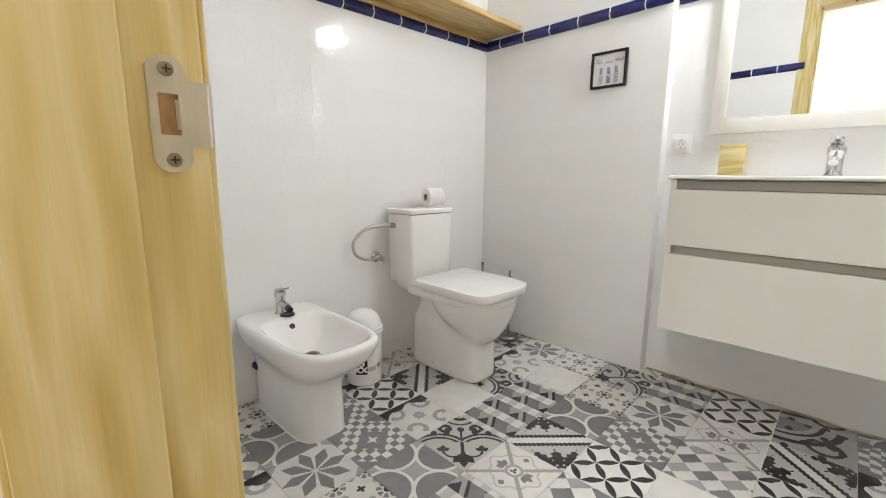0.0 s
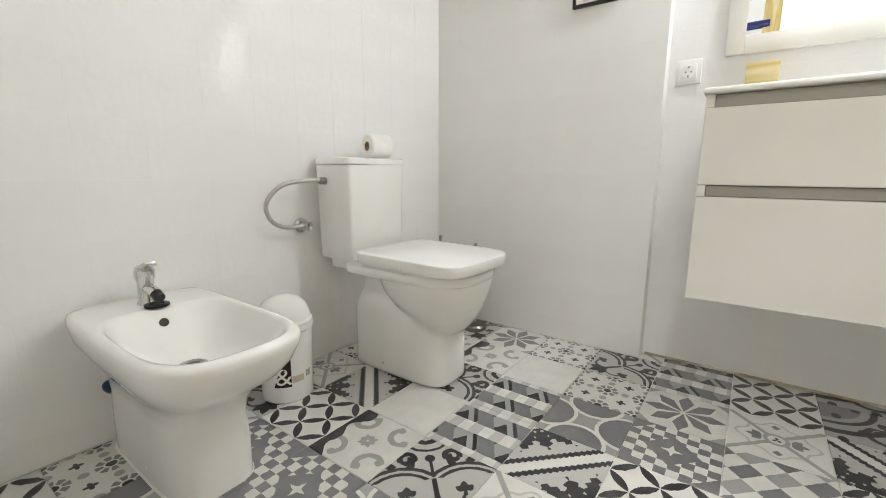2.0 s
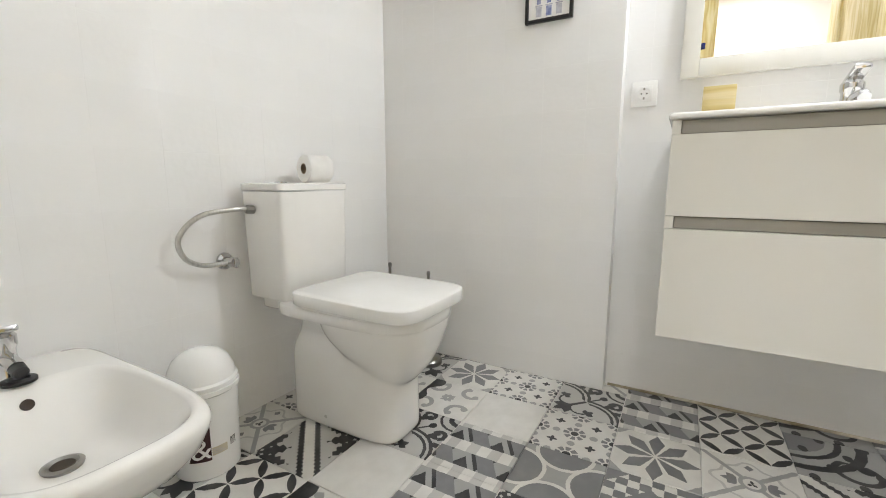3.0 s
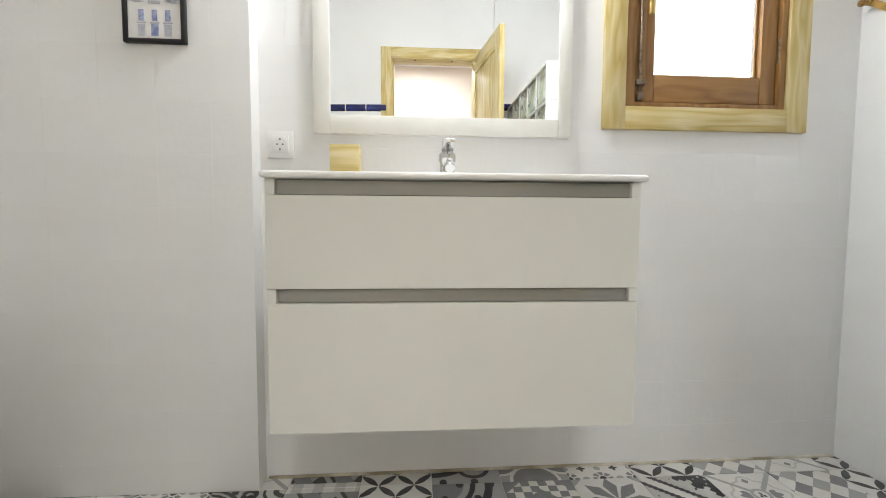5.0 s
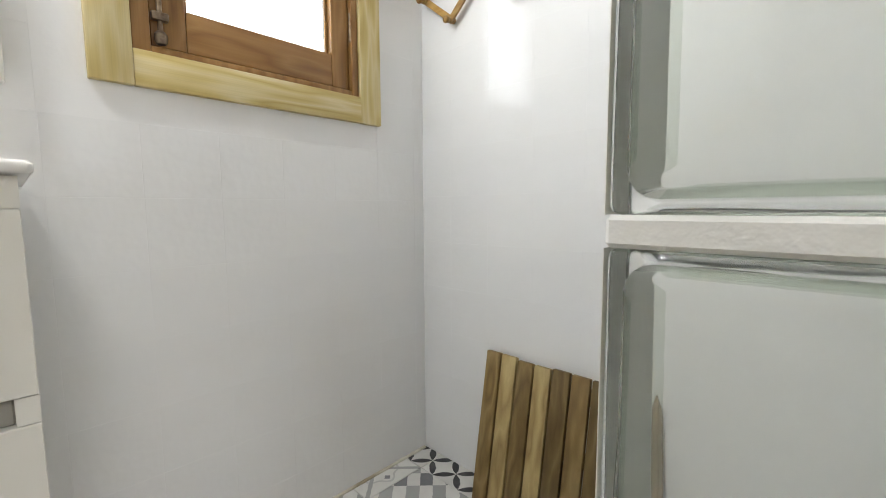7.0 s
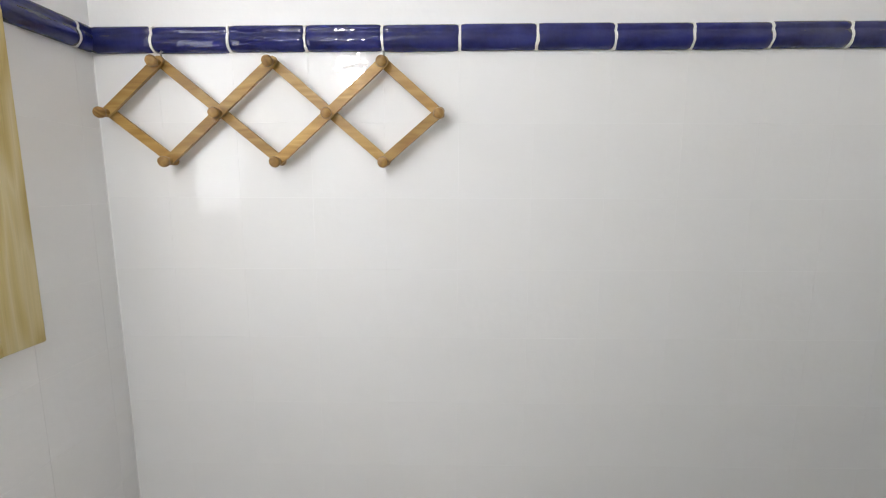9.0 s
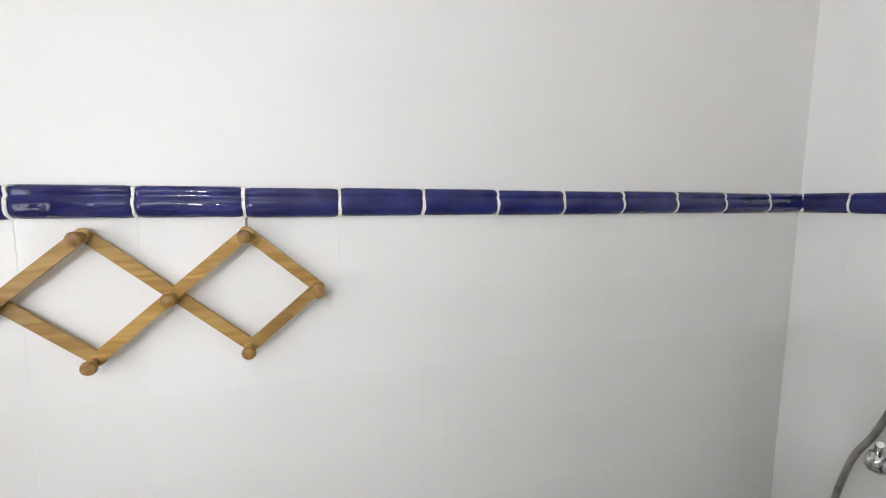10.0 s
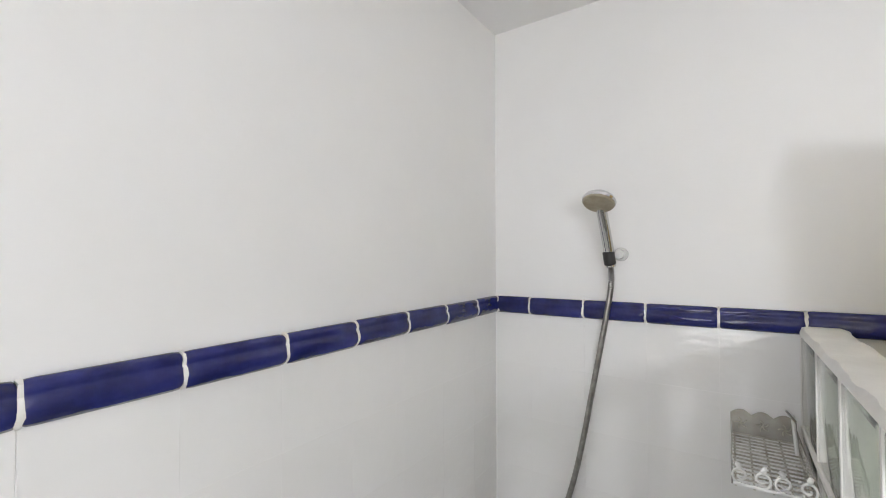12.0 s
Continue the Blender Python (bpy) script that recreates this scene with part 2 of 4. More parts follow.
def p_curl(u, v):
    r = far(u, v)
    a = far(u.abs() - 0.60, v.abs() - 0.60)
    cee = ((a - 0.30).abs() < 0.075) & (r < 0.98)
    bead = (far(u.abs() - 0.42, v.abs() - 0.78) < 0.10) | (far(u.abs() - 0.78, v.abs() - 0.42) < 0.10)
    cross = palmette(u.abs(), v.abs(), 0.02, 0.02, 45, 0.24, 0.06, 45)
    edge = (u + (v * 7.0).sin() * 0.10 + (v * 2.6).cos() * 0.14) < -0.66
    return edge, None, cee | bead | cross


def p_ros(u, v):
    ch = ((u * 4.0).floor() + (v * 4.0).floor()) * 0.5
    ch = ch.fract() > 0.25
    core = (u.abs() + v.abs()) < 0.62
    corner = (u.abs() + v.abs()) > 1.45
    star = (u.abs() * 3.0 + v.abs()) < 0.24
    star = star | ((u.abs() + v.abs() * 3.0) < 0.24)
    mid = (ch | core | corner) & (star < 0.5)
    return None, mid, None


def p_star(u, v):
    r = far(u, v)
    t = (v.atan2(u) * (4.0 / math.pi) + 0.5).fract() - 0.5
    t = t.abs() * (math.pi / 4)
    p, q = r * t.cos(), r * t.sin()
    petal = ((q + 0.018) < p * 0.34) & (q < (1.0 - p) * 0.52)
    corner = (u.abs() + v.abs()) > 1.66
    return None, petal, corner


def p_wave(u, v):
    a = far(u.abs() - 1.0, v)
    b = far(u, v.abs() - 1.0)
    d = a.low(b)
    ring = (d - 0.70).abs() < 0.05
    lite = d > 0.75
    return None, (d < 0.65), lite & (ring < 0.5)


def p_dots(u, v):
    a, b = (u + 0.5).fract() - 0.5, (v + 0.5).fract() - 0.5
    c, d = u.fract() - 0.5, v.fract() - 0.5
    r, s = far(a, b), far(c, d)
    petals = ((r - 0.225).abs() < 0.075) & ((b.atan2(a) * 8.0).cos() > -0.55)
    bud = far(a.abs() - 0.5, b).low(far(a, b.abs() - 0.5)) < 0.105
    dark = (r < 0.105) | (s < ((d.atan2(c) * 4.0).cos() * 0.035 + 0.105))
    return dark, petals, bud


def p_scroll(u, v):
    w, s = (u - v) * 0.707, ((u + v) * 0.707).abs()
    d = far(w - 0.707, s - 0.707)
    rings = (((d - 1.0).abs() < 0.05) | ((d - 0.83).abs() < 0.045)) & (w < 0.10)
    tulip = palmette(w, s, 0.52, 0.60, 180, 0.27, 0.085, 58) | (((s - 0.60).abs() < 0.03) & (w > 0.45) & (w < 0.66))
    vine = ((far(w - 0.52, s - 0.30) - 0.29).abs() < 0.032) & (w > 0.54)
    fleur = ((s < 0.055) & (w > 0.10) & (w < 0.95)) | palmette(w, s, 0.72, 0.0, 0, 0.56, 0.13, 42)
    cap = (far(w + 0.56, s) < 0.12) | ((s < 0.035) & (w > -0.56) & (w < 0.0))
    hook = (((far(w + 0.60, s - 0.52) - 0.17).abs() < 0.07) & (w < -0.50)) | palmette(w, s, -0.42, 0.36, 100, 0.34, 0.085, 50)
    top = far(w + 1.414, s)
    crown = ((top - 0.58).abs() < 0.04) | ((top < 0.36) & (top > 0.20))
    gem = ((w + 0.38).abs() + (s - 0.90).abs()) < 0.13
    return rings | tulip | vine | fleur | cap | hook | crown | gem, None, None, w < 9.0


def p_braid(u, v):
    k = 1.0
    a, b, c = (v * k + 0.2).fract(), ((u * 0.866 + v * 0.5) * k + 0.1).fract(), ((u * 0.866 - v * 0.5) * k + 0.4).fract()
    pale, grey, lite = (a < 0.42), (b < 0.42), (c < 0.42)
    grey = grey & (pale < 0.5)
    lite = lite & (pale < 0.5) & (grey < 0.5)
    hole = (pale < 0.5) & (grey < 0.5) & (lite < 0.5)
    deep = hole & (((a + b + c).fract()) > 0.30)
    return deep, grey, lite | (hole & (deep < 0.5)), pale & ((u * 1.7).fract() > 0.5)


def p_flower(u, v):
    r = far(u, v)
    t = v.atan2(u)
    line = (r - (t * 4.0).cos() * 0.06 - (t * 8.0).cos() * 0.05 - 0.72).abs() < 0.035
    cross = ((u.abs() - v.abs()).abs() < 0.085) & (r > 0.19)
    ring = (r < 0.27) & (r > 0.18)
    petal = palmette(u.abs(), v, 0.29, 0.0, 0, 0.34, 0.085, 44)
    gem = (u.abs() + (v.abs() - 0.62).abs()) < 0.11
    core = palmette(u, v, 0.0, -0.02, 90, 0.14, 0.04, 120)
    return core, petal | gem, cross | ring, line


def p_diam(u, v):
    a, b = (u + v) * 1.25, (u - v) * 1.9
    ch = (a.floor() + b.floor()) * 0.5
    ch = ch.fract() > 0.25
    row = ((a.floor() * 0.5).fract() > 0.25)
    return None, ch & row, ch


def p_swirl(u, v):
    r = far(u + 1.0, v - 1.0)
    s = far(u - 0.25, v + 0.3)
    arcs = ((r - 1.15).abs() < 0.07) | ((r - 1.6).abs() < 0.11) | (((s - 0.42).abs() < 0.07) & (v < 0.1))
    blob = (far(u - 0.45, v + 0.1) < 0.16) | (((u * 7.0).sin() * (v * 5.0).sin()) > 0.75)
    ground = v < 2.0
    return arcs | blob, (r < 0.9), ground


DESIGNS = {"leaf": p_leaf, "zig": p_zig, "white": p_white, "curl": p_curl, "ros": p_ros, "star": p_star, "wave": p_wave,
           "dots": p_dots, "scroll": p_scroll, "braid": p_braid, "flower": p_flower, "diam": p_diam, "swirl": p_swirl}


def tile_print(name, draw):
    m = material("floor_tile_" + name, (0.6, 0.6, 0.58), 0.28)
    t = m.node_tree
    c = t.nodes.new("ShaderNodeTexCoord")
    xyz = t.nodes.new("ShaderNodeSeparateXYZ")
    t.links.new(c.outputs["Object"], xyz.inputs[0])
    soft = noise_node(t, 70.0, 2.0)
    wob = (Ex(t, soft.outputs["Fac"]) - 0.5) * 0.04
    u = Ex(t, xyz.outputs["X"]) * (2 / TX) + wob
    v = Ex(t, xyz.outputs["Y"]) * (2 / TY) - wob
    stain = noise_node(t, 14.0, 5.0)
    base = ramp(t, stain.outputs["Fac"], [(0.3, (0.60, 0.59, 0.56)), (0.7, (0.68, 0.67, 0.64))])
    dark, mid, lite, *pale = draw(u, v)
    for mask, shade in ((pale[0] if pale else None, (0.47, 0.465, 0.45)), (lite, (0.33, 0.33, 0.325)), (mid, (0.185, 0.188, 0.195)), (dark, (0.028, 0.028, 0.030))):
        if mask is None:
            continue
        mx = t.nodes.new("ShaderNodeMixRGB")
        t.links.new((mask * (Ex(t, stain.outputs["Fac"]) * 0.3 + 0.84)).op("MINIMUM", 1.0).sock, mx.inputs["Fac"])
        t.links.new(base, mx.inputs["Color1"])
        mx.inputs["Color2"].default_value = (*shade, 1)
        base = mx.outputs[0]
    t.links.new(base, t.nodes["Principled BSDF"].inputs["Base Color"])
    return by_piece(bumpy(m, 90, 0.08), 0.10)


M_PRINT = {k: tile_print(k, f) for k, f in DESIGNS.items()}

# ---- mesh helpers ----


def finish(bm, name, mat, smooth=None):
    me = bpy.data.meshes.new(name)
    bmesh.ops.recalc_face_normals(bm, faces=bm.faces)
    bm.to_mesh(me)
    bm.free()
    for k in (mat if isinstance(mat, (list, tuple)) else [mat]):
        me.materials.append(k)
    if smooth is not None:
        me.polygons.foreach_set("use_smooth", [True] * len(me.polygons))
        me.set_sharp_from_angle(angle=radians(smooth))
    return me


def part(name, bm, mat, parent=None, label="", smooth=35):
    ob = new(name, finish(bm, name, mat, smooth))
    ob.parent = parent
    return tagged(ob, label) if label else ob


def thing(name, label, category, at=(0, 0, 0), turn=0, group="", kind=""):
    ob = new(name)
    ob.empty_display_size = 0.05
    ob.matrix_world = pose(*at, 0, 0, turn)
    return tagged(ob, label, category, group, kind)


def add_box(bm, a, b, bevel=0.0, seg=2):
    r = bmesh.ops.create_cube(bm, size=1)
    vs = r["verts"]
    for v in vs:
        v.co = Vector([a[k] + (b[k] - a[k]) * (v.co[k] + 0.5) for k in range(3)])
    if bevel:
        es = list({e for v in vs for e in v.link_edges})
        bmesh.ops.bevel(bm, geom=es, offset=bevel, segments=seg, affect="EDGES", profile=0.5)
    return vs


def box(a, b, bevel=0.0, seg=2):
    bm = bmesh.new()
    add_box(bm, a, b, bevel, seg)
    return bm


def skin(bm, rings, cap0=True, cap1=True, closed=True):
    rows = [[bm.verts.new(p) for p in r] for r in rings]
    n = len(rows[0])
    for r0, r1 in zip(rows, rows[1:]):
        for k in range(n if closed else n - 1):
            bm.faces.new((r0[k], r0[(k + 1) % n], r1[(k + 1) % n], r1[k]))
    if cap0:
        bm.faces.new(rows[0][::-1])
    if cap1:
        bm.faces.new(rows[-1])
    return rows


def lathe(profile, seg=28, m=None, bm=None):
    """A turned shape about z from (radius, height) pairs."""
    bm = bm or bmesh.new()
    m = m or Matrix.Identity(4)
    skin(bm, [[m @ Vector((r * math.cos(a), r * math.sin(a), z)) for a in np.linspace(0, 2 * math.pi, seg, endpoint=False)] for r, z in profile])
    return bm


def aim(p, q):
    """The frame at p whose z axis points to q."""
    d = Vector(q) - Vector(p)
    return Matrix.Translation(p) @ d.to_track_quat("Z", "Y").to_matrix().to_4x4()


def rod(p, q, r, seg=14, bm=None, r2=None):
    d = (Vector(q) - Vector(p)).length
    r2 = r if r2 is None else r2
    e = min(r, r2) * 0.2
    return lathe([(r - e, 0), (r, e), (r2, d - e), (r2 - e, d)], seg, aim(p, q), bm)


def smooth_path(pts, n):
    pts = [Vector(p) for p in pts]
    out = []
    for k in range(len(pts) - 1):
        p0, p1, p2, p3 = pts[max(k - 1, 0)], pts[k], pts[k + 1], pts[min(k + 2, len(pts) - 1)]
        for i in range(n):
            t = i / n
            out.append(0.5 * ((2 * p1) + (p2 - p0) * t + (2 * p0 - 5 * p1 + 4 * p2 - p3) * t * t + (3 * p1 - p0 - 3 * p2 + p3) * t ** 3))
    return out + [pts[-1]]


def tube(pts, r, n=10, seg=12, ribs=0.0, bm=None):
    path = smooth_path(pts, n)
    bm = bm or bmesh.new()
    rings = []
    up = Vector((0.31, 0.17, 0.93))
    for k, p in enumerate(path):
        d = (path[min(k + 1, len(path) - 1)] - path[max(k - 1, 0)]).normalized()
        side = d.cross(up).normalized()
        top = side.cross(d)
        rr = r * (1 + ribs * (k % 2))
        rings.append([p + rr * (side * math.cos(a) + top * math.sin(a)) for a in np.linspace(0, 2 * math.pi, seg, endpoint=False)])
    skin(bm, rings)
    return bm


def oval(xb, xf, cy, hy, z, nf=2.7, nb=7.0, seg=56, tilt=0.0):
    """A ring, square at its back xb and rounded at its front xf."""
    cx, hx = (xb + xf) / 2, (xf - xb) / 2
    out = []
    for a in np.linspace(0, 2 * math.pi, seg, endpoint=False):
        c, s = math.cos(a), math.sin(a)
        n = nf if c > 0 else nb
        x = hx * math.copysign(abs(c) ** (2 / n), c)
        y = hy * math.copysign(abs(s) ** (2 / n), s)
        out.append(Vector((cx + x, cy + y, z + tilt * x)))
    return out

# ---- structure ----
H_CEIL = 2.845
PITCH = 0.172
A0, AB, BS = (-1.875, 0.174), (-1.800, 2.312), (-0.700, 2.312)
B0, BC, CD = (-0.700, 2.385), (1.505, 2.404), (1.505, 0.212)
D1, DR = (0.50, 0.212), (0.50, 0.174)


def wall_frame(p, q):
    a = math.atan2(q[1] - p[1], q[0] - p[0])
    return Matrix.Translation((p[0], p[1], 0)) @ Matrix.Rotation(a, 4, "Z"), math.dist(p, q)


def wall(name, p, q, mat, thick=0.16, hole=None, over=0.0, label="", height=H_CEIL):
    """A wall whose room face runs from p to q, with the room on its right. hole: x0, x1, z0, z1 along the wall."""
    m, length = wall_frame(p, q)
    bm = bmesh.new()
    xs, zs = [-over, length + over], [0.0, height]
    if hole:
        xs, zs = sorted(xs + [hole[0], hole[1]]), sorted(set(zs + [hole[2], hole[3]]))
    for x0, x1 in zip(xs, xs[1:]):
        for z0, z1 in zip(zs, zs[1:]):
            if hole and x0 >= hole[0] - 1e-6 and x1 <= hole[1] + 1e-6 and z0 >= hole[2] - 1e-6 and z1 <= hole[3] + 1e-6:
                continue
            add_box(bm, (x0, 0, z0), (x1, thick, z1))
    bmesh.ops.remove_doubles(bm, verts=bm.verts, dist=1e-5)
    ob = new(name, finish(bm, name, mat))
    ob.matrix_world = m
    return tagged(ob, label, "wall", kind="structure")


wall_a = wall("wall_west", A0, AB, M_PAINT, over=0.16, label="white wall, glazed tiles below a blue border")
wall_b1 = wall("wall_north", AB, BS, M_PAINT, label="white tiled wall with a small framed picture", thick=0.20)
wall_b2 = wall("wall_north_recess", B0, BC, M_PAINT, hole=(1.298, 1.888, 1.352, 2.185), over=0.16, label="white tiled wall around the wooden window")
wall_c = wall("wall_east", BC, CD, M_PAINT, over=0.16, label="white tiled shower wall with a blue border")
wall_d = wall("wall_south_shower", CD, D1, M_PAINT, thick=0.17, label="white tiled wall behind the shower head")
wall_e = wall("wall_south_door", DR, A0, M_PAINT, thick=0.125, hole=(0.121, 0.90, 0.0, 2.33), label="white wall with the pine door opening")

floor = tagged(new("floor", finish(box((-2.0, -1.75, -0.12), (1.70, 2.62, -0.0045)), "floor", M_GROUT)), "patchwork floor of grey patterned tiles", "floor", kind="structure")
ceiling = tagged(new("ceiling", finish(box((-2.1, -1.75, H_CEIL), (1.70, 2.62, H_CEIL + 0.1)), "ceiling", M_CEIL)), "plain white painted ceiling", "ceiling", kind="structure")
for nm, a, b in (("hall_wall_back", (-1.5, -1.62, 0), (1.3, -1.50, H_CEIL)), ("hall_wall_left", (-1.5, -1.5, 0), (-1.38, 0.038, H_CEIL)),
                 ("hall_wall_right", (1.18, -1.5, 0), (1.3, 0.038, H_CEIL))):
    tagged(new(nm, finish(box(a, b), nm, M_HALL)), "plain cream painted hall wall", "wall", kind="structure")

# window
window_1 = thing("window_1", "brown wooden window with a light pine surround, closed", "window", kind="structure")
WX0, WX1, WZ0, WZ1 = 0.507, 1.289, 1.264, 2.275
for nm, a, b, mt in (("trim_side", (WX0, 2.378, WZ0), (0.589, 2.398, WZ1), M_PINE_Z), ("trim_side", (1.207, 2.382, WZ0), (WX1, 2.402, WZ1), M_PINE_Z),
                     ("trim_bottom", (0.589, 2.380, WZ0), (1.207, 2.400, 1.347), M_PINE_X), ("trim_top", (0.589, 2.380, 2.19), (1.207, 2.400, WZ1), M_PINE_X)):
    part(nm, box(a, b, 0.003), mt, window_1, "light varnished pine board")
frame_ob = part("window_frame", box((0.5905, 2.392, 1.3485), (0.628, 2.50, 2.1885), 0.003), M_SASH, window_1, "brown stained wood")
for a, b in (((1.182, 2.392, 1.3485), (1.2055, 2.50, 2.1885)), ((0.628, 2.396, 1.3485), (1.182, 2.50, 1.366)), ((0.628, 2.425, 2.17), (1.182, 2.50, 2.186))):
    part("window_frame", box(a, b, 0.003), M_SASH, window_1)
sash = part("sash", box((0.632, 2.408, 1.370), (0.708, 2.446, 2.166), 0.004), M_SASH, window_1, "brown stained wooden sash")
part("sash_stile", box((1.118, 2.408, 1.370), (1.178, 2.446, 2.166), 0.004), M_SASH, sash)
part("sash_rail", box((0.7085, 2.409, 1.370), (1.1175, 2.445, 1.468), 0.004), M_SASH_X, sash)
part("sash_rail", box((0.7085, 2.409, 2.09), (1.1175, 2.445, 2.166), 0.004), M_SASH_X, sash)
for a, b in (((0.7085, 2.428, 1.4685), (0.718, 2.436, 2.0895)), ((1.108, 2.428, 1.4685), (1.1175, 2.436, 2.0895)), ((0.718, 2.428, 1.4685), (1.108, 2.436, 1.477))):
    part("glazing_bead", box(a, b, 0.002), M_SASH, sash)
pane = part("pane", box((0.712, 2.438, 1.472), (1.114, 2.442, 2.088)), M_GLASS, sash, "white daylit glass pane")
pane.visible_shadow = False
bolt = part("bolt_rod", rod((0.650, 2.398, 1.375), (0.650, 2.398, 2.12), 0.006), M_BRONZE, window_1, "brownish metal espagnolette rod")
part("guide", box((0.632, 2.388, 1.425), (0.668, 2.407, 1.445), 0.004), M_BRONZE, bolt)
part("guide", lathe([(0.010, 0), (0.014, 0.008), (0.014, 0.022), (0.008, 0.03)], 16, pose(0.650, 2.398, 1.372)), M_BRONZE, bolt)
part("bolt_handle", tube([(0.650, 2.398, 1.80), (0.655, 2.375, 1.80), (0.662, 2.362, 1.76), (0.664, 2.360, 1.66)], 0.010, 6), M_BRASS, bolt, "brass lever handle")
for z in (1.52, 2.0):
    part("hinge", rod((1.186, 2.402, z), (1.186, 2.402, z + 0.09), 0.007), M_BRONZE, window_1, "dark metal hinge")
tagged(new("backdrop", finish(box((-0.6, 3.6, 0.2), (2.4, 3.62, 3.6)), "backdrop", M_OUTSIDE)), "bright hazy daylight outside the window", "sky", kind="structure")

# door opening and leaf
DX0, DX1, DZ = -0.361, 0.345, 2.305
door_1 = thing("door_1", "pine door frame with a steel strike plate", "door frame", (0, 0.009, 0), kind="structure")
part("lining_side", box((DX0 - 0.025, 0.030, 0), (DX0, 0.170, DZ + 0.025), 0.002), M_PINE_Z, door_1, "varnished pine lining")
part("door_stop", box((DX0 + 0.0005, 0.030, 0), (DX0 + 0.012, 0.1165, DZ), 0.002), M_PINE_Z, door_1)
part("lining_side", box((DX1, 0.030, 0), (DX1 + 0.024, 0.170, DZ + 0.025), 0.002), M_PINE_Z, door_1)
part("door_stop", box((DX1 - 0.012, 0.030, 0), (DX1 - 0.0005, 0.1165, DZ), 0.002), M_PINE_Z, door_1)
part("lining_head", box((DX0 + 0.0005, 0.030, DZ), (DX1 - 0.0005, 0.170, DZ + 0.025), 0.002), M_PINE_X, door_1)
for y0, y1 in ((0.166, 0.179), (0.024, 0.0385)):
    part("architrave", box((DX0 - 0.095, y0, 0), (DX0 - 0.011, y1, DZ + 0.095), 0.004), M_PINE_Z, door_1)
    part("architrave", box((DX1 + 0.012, y0, 0), (DX1 + 0.095, y1, DZ + 0.095), 0.004), M_PINE_Z, door_1)
    part("architrave", box((DX0 - 0.0105, y0, DZ + 0.012), (DX1 + 0.0115, y1, DZ + 0.095), 0.004), M_PINE_X, door_1)

for x in (-0.17, 0.147):
    part("head_screw", lathe([(0.010, 0), (0.009, 0.005), (0.004, 0.008)], 14, aim((x, 0.150, DZ - 0.0005), (x, 0.150, DZ - 1))), M_BRONZE, door_1, "dark metal screw head")


def strike_plate(door):
    bm = bmesh.new()
    x0, x1 = DX0, DX0 + 0.0016
    for a, b in (((0.127, 1.052), (0.1333, 1.114)), ((0.1468, 1.052), (0.1535, 1.114)), ((0.1333, 1.052), (0.1468, 1.0685)), ((0.1333, 1.0985), (0.1468, 1.114)),
                 ((0.1535, 1.060), (0.1685, 1.1095))):
        add_box(bm, (x0, a[0], a[1]), (x1, b[0], b[1]))
    for z, s in ((1.114, 1), (1.052, -1)):
        pts = [Vector((0, 0.1402 + 0.0133 * math.cos(a), z + s * 0.0115 * math.sin(a))) for a in np.linspace(0, math.pi, 13)]
        skin(bm, [[p + Vector((x, 0, 0)) for p in pts] for x in (x0, x1)])
    tube([(x1, 0.1685, 1.061), (x1, 0.1685, 1.1085)], 0.0016, 2, 8, bm=bm)
    plate = part("strike_plate", bm, M_PLATE, door, "brushed steel strike plate with two screws")
    part("latch_pocket", box((x0 - 0.0005, 0.1333, 1.0685), (x0 + 0.0006, 0.1468, 1.0985)), mottle(material("pocket_wood", (0.3, 0.16, 0.07), 0.7), (0.20, 0.10, 0.04), (0.42, 0.25, 0.12), 60, (1, 1, 0.2)), plate, "raw wood latch pocket")
    part("latch_tongue", box((x1, 0.1440, 1.0725), (x1 + 0.001, 0.1475, 1.0945), 0.0004), M_STEEL, plate)
    for z in (1.116, 1.050):
        screw = part("screw", lathe([(0.0053, 0), (0.0050, 0.0009), (0.0030, 0.0014)], 18, aim((x1, 0.1402, z), (x1 + 1, 0.1402, z))), M_DARKSTEEL, plate)
        # cross slot not cut: raised bars coloured like its shade
        sb = box((x1 + 0.0012, 0.1372, z - 0.0006), (x1 + 0.0017, 0.1432, z + 0.0006))
        add_box(sb, (x1 + 0.0012, 0.1396, z - 0.003), (x1 + 0.0017, 0.1408, z + 0.003))
        part("slot", sb, M_HOLESHADE, screw)
    plate.location.y, plate.location.z = 0.004, -0.004


strike_plate(door_1)


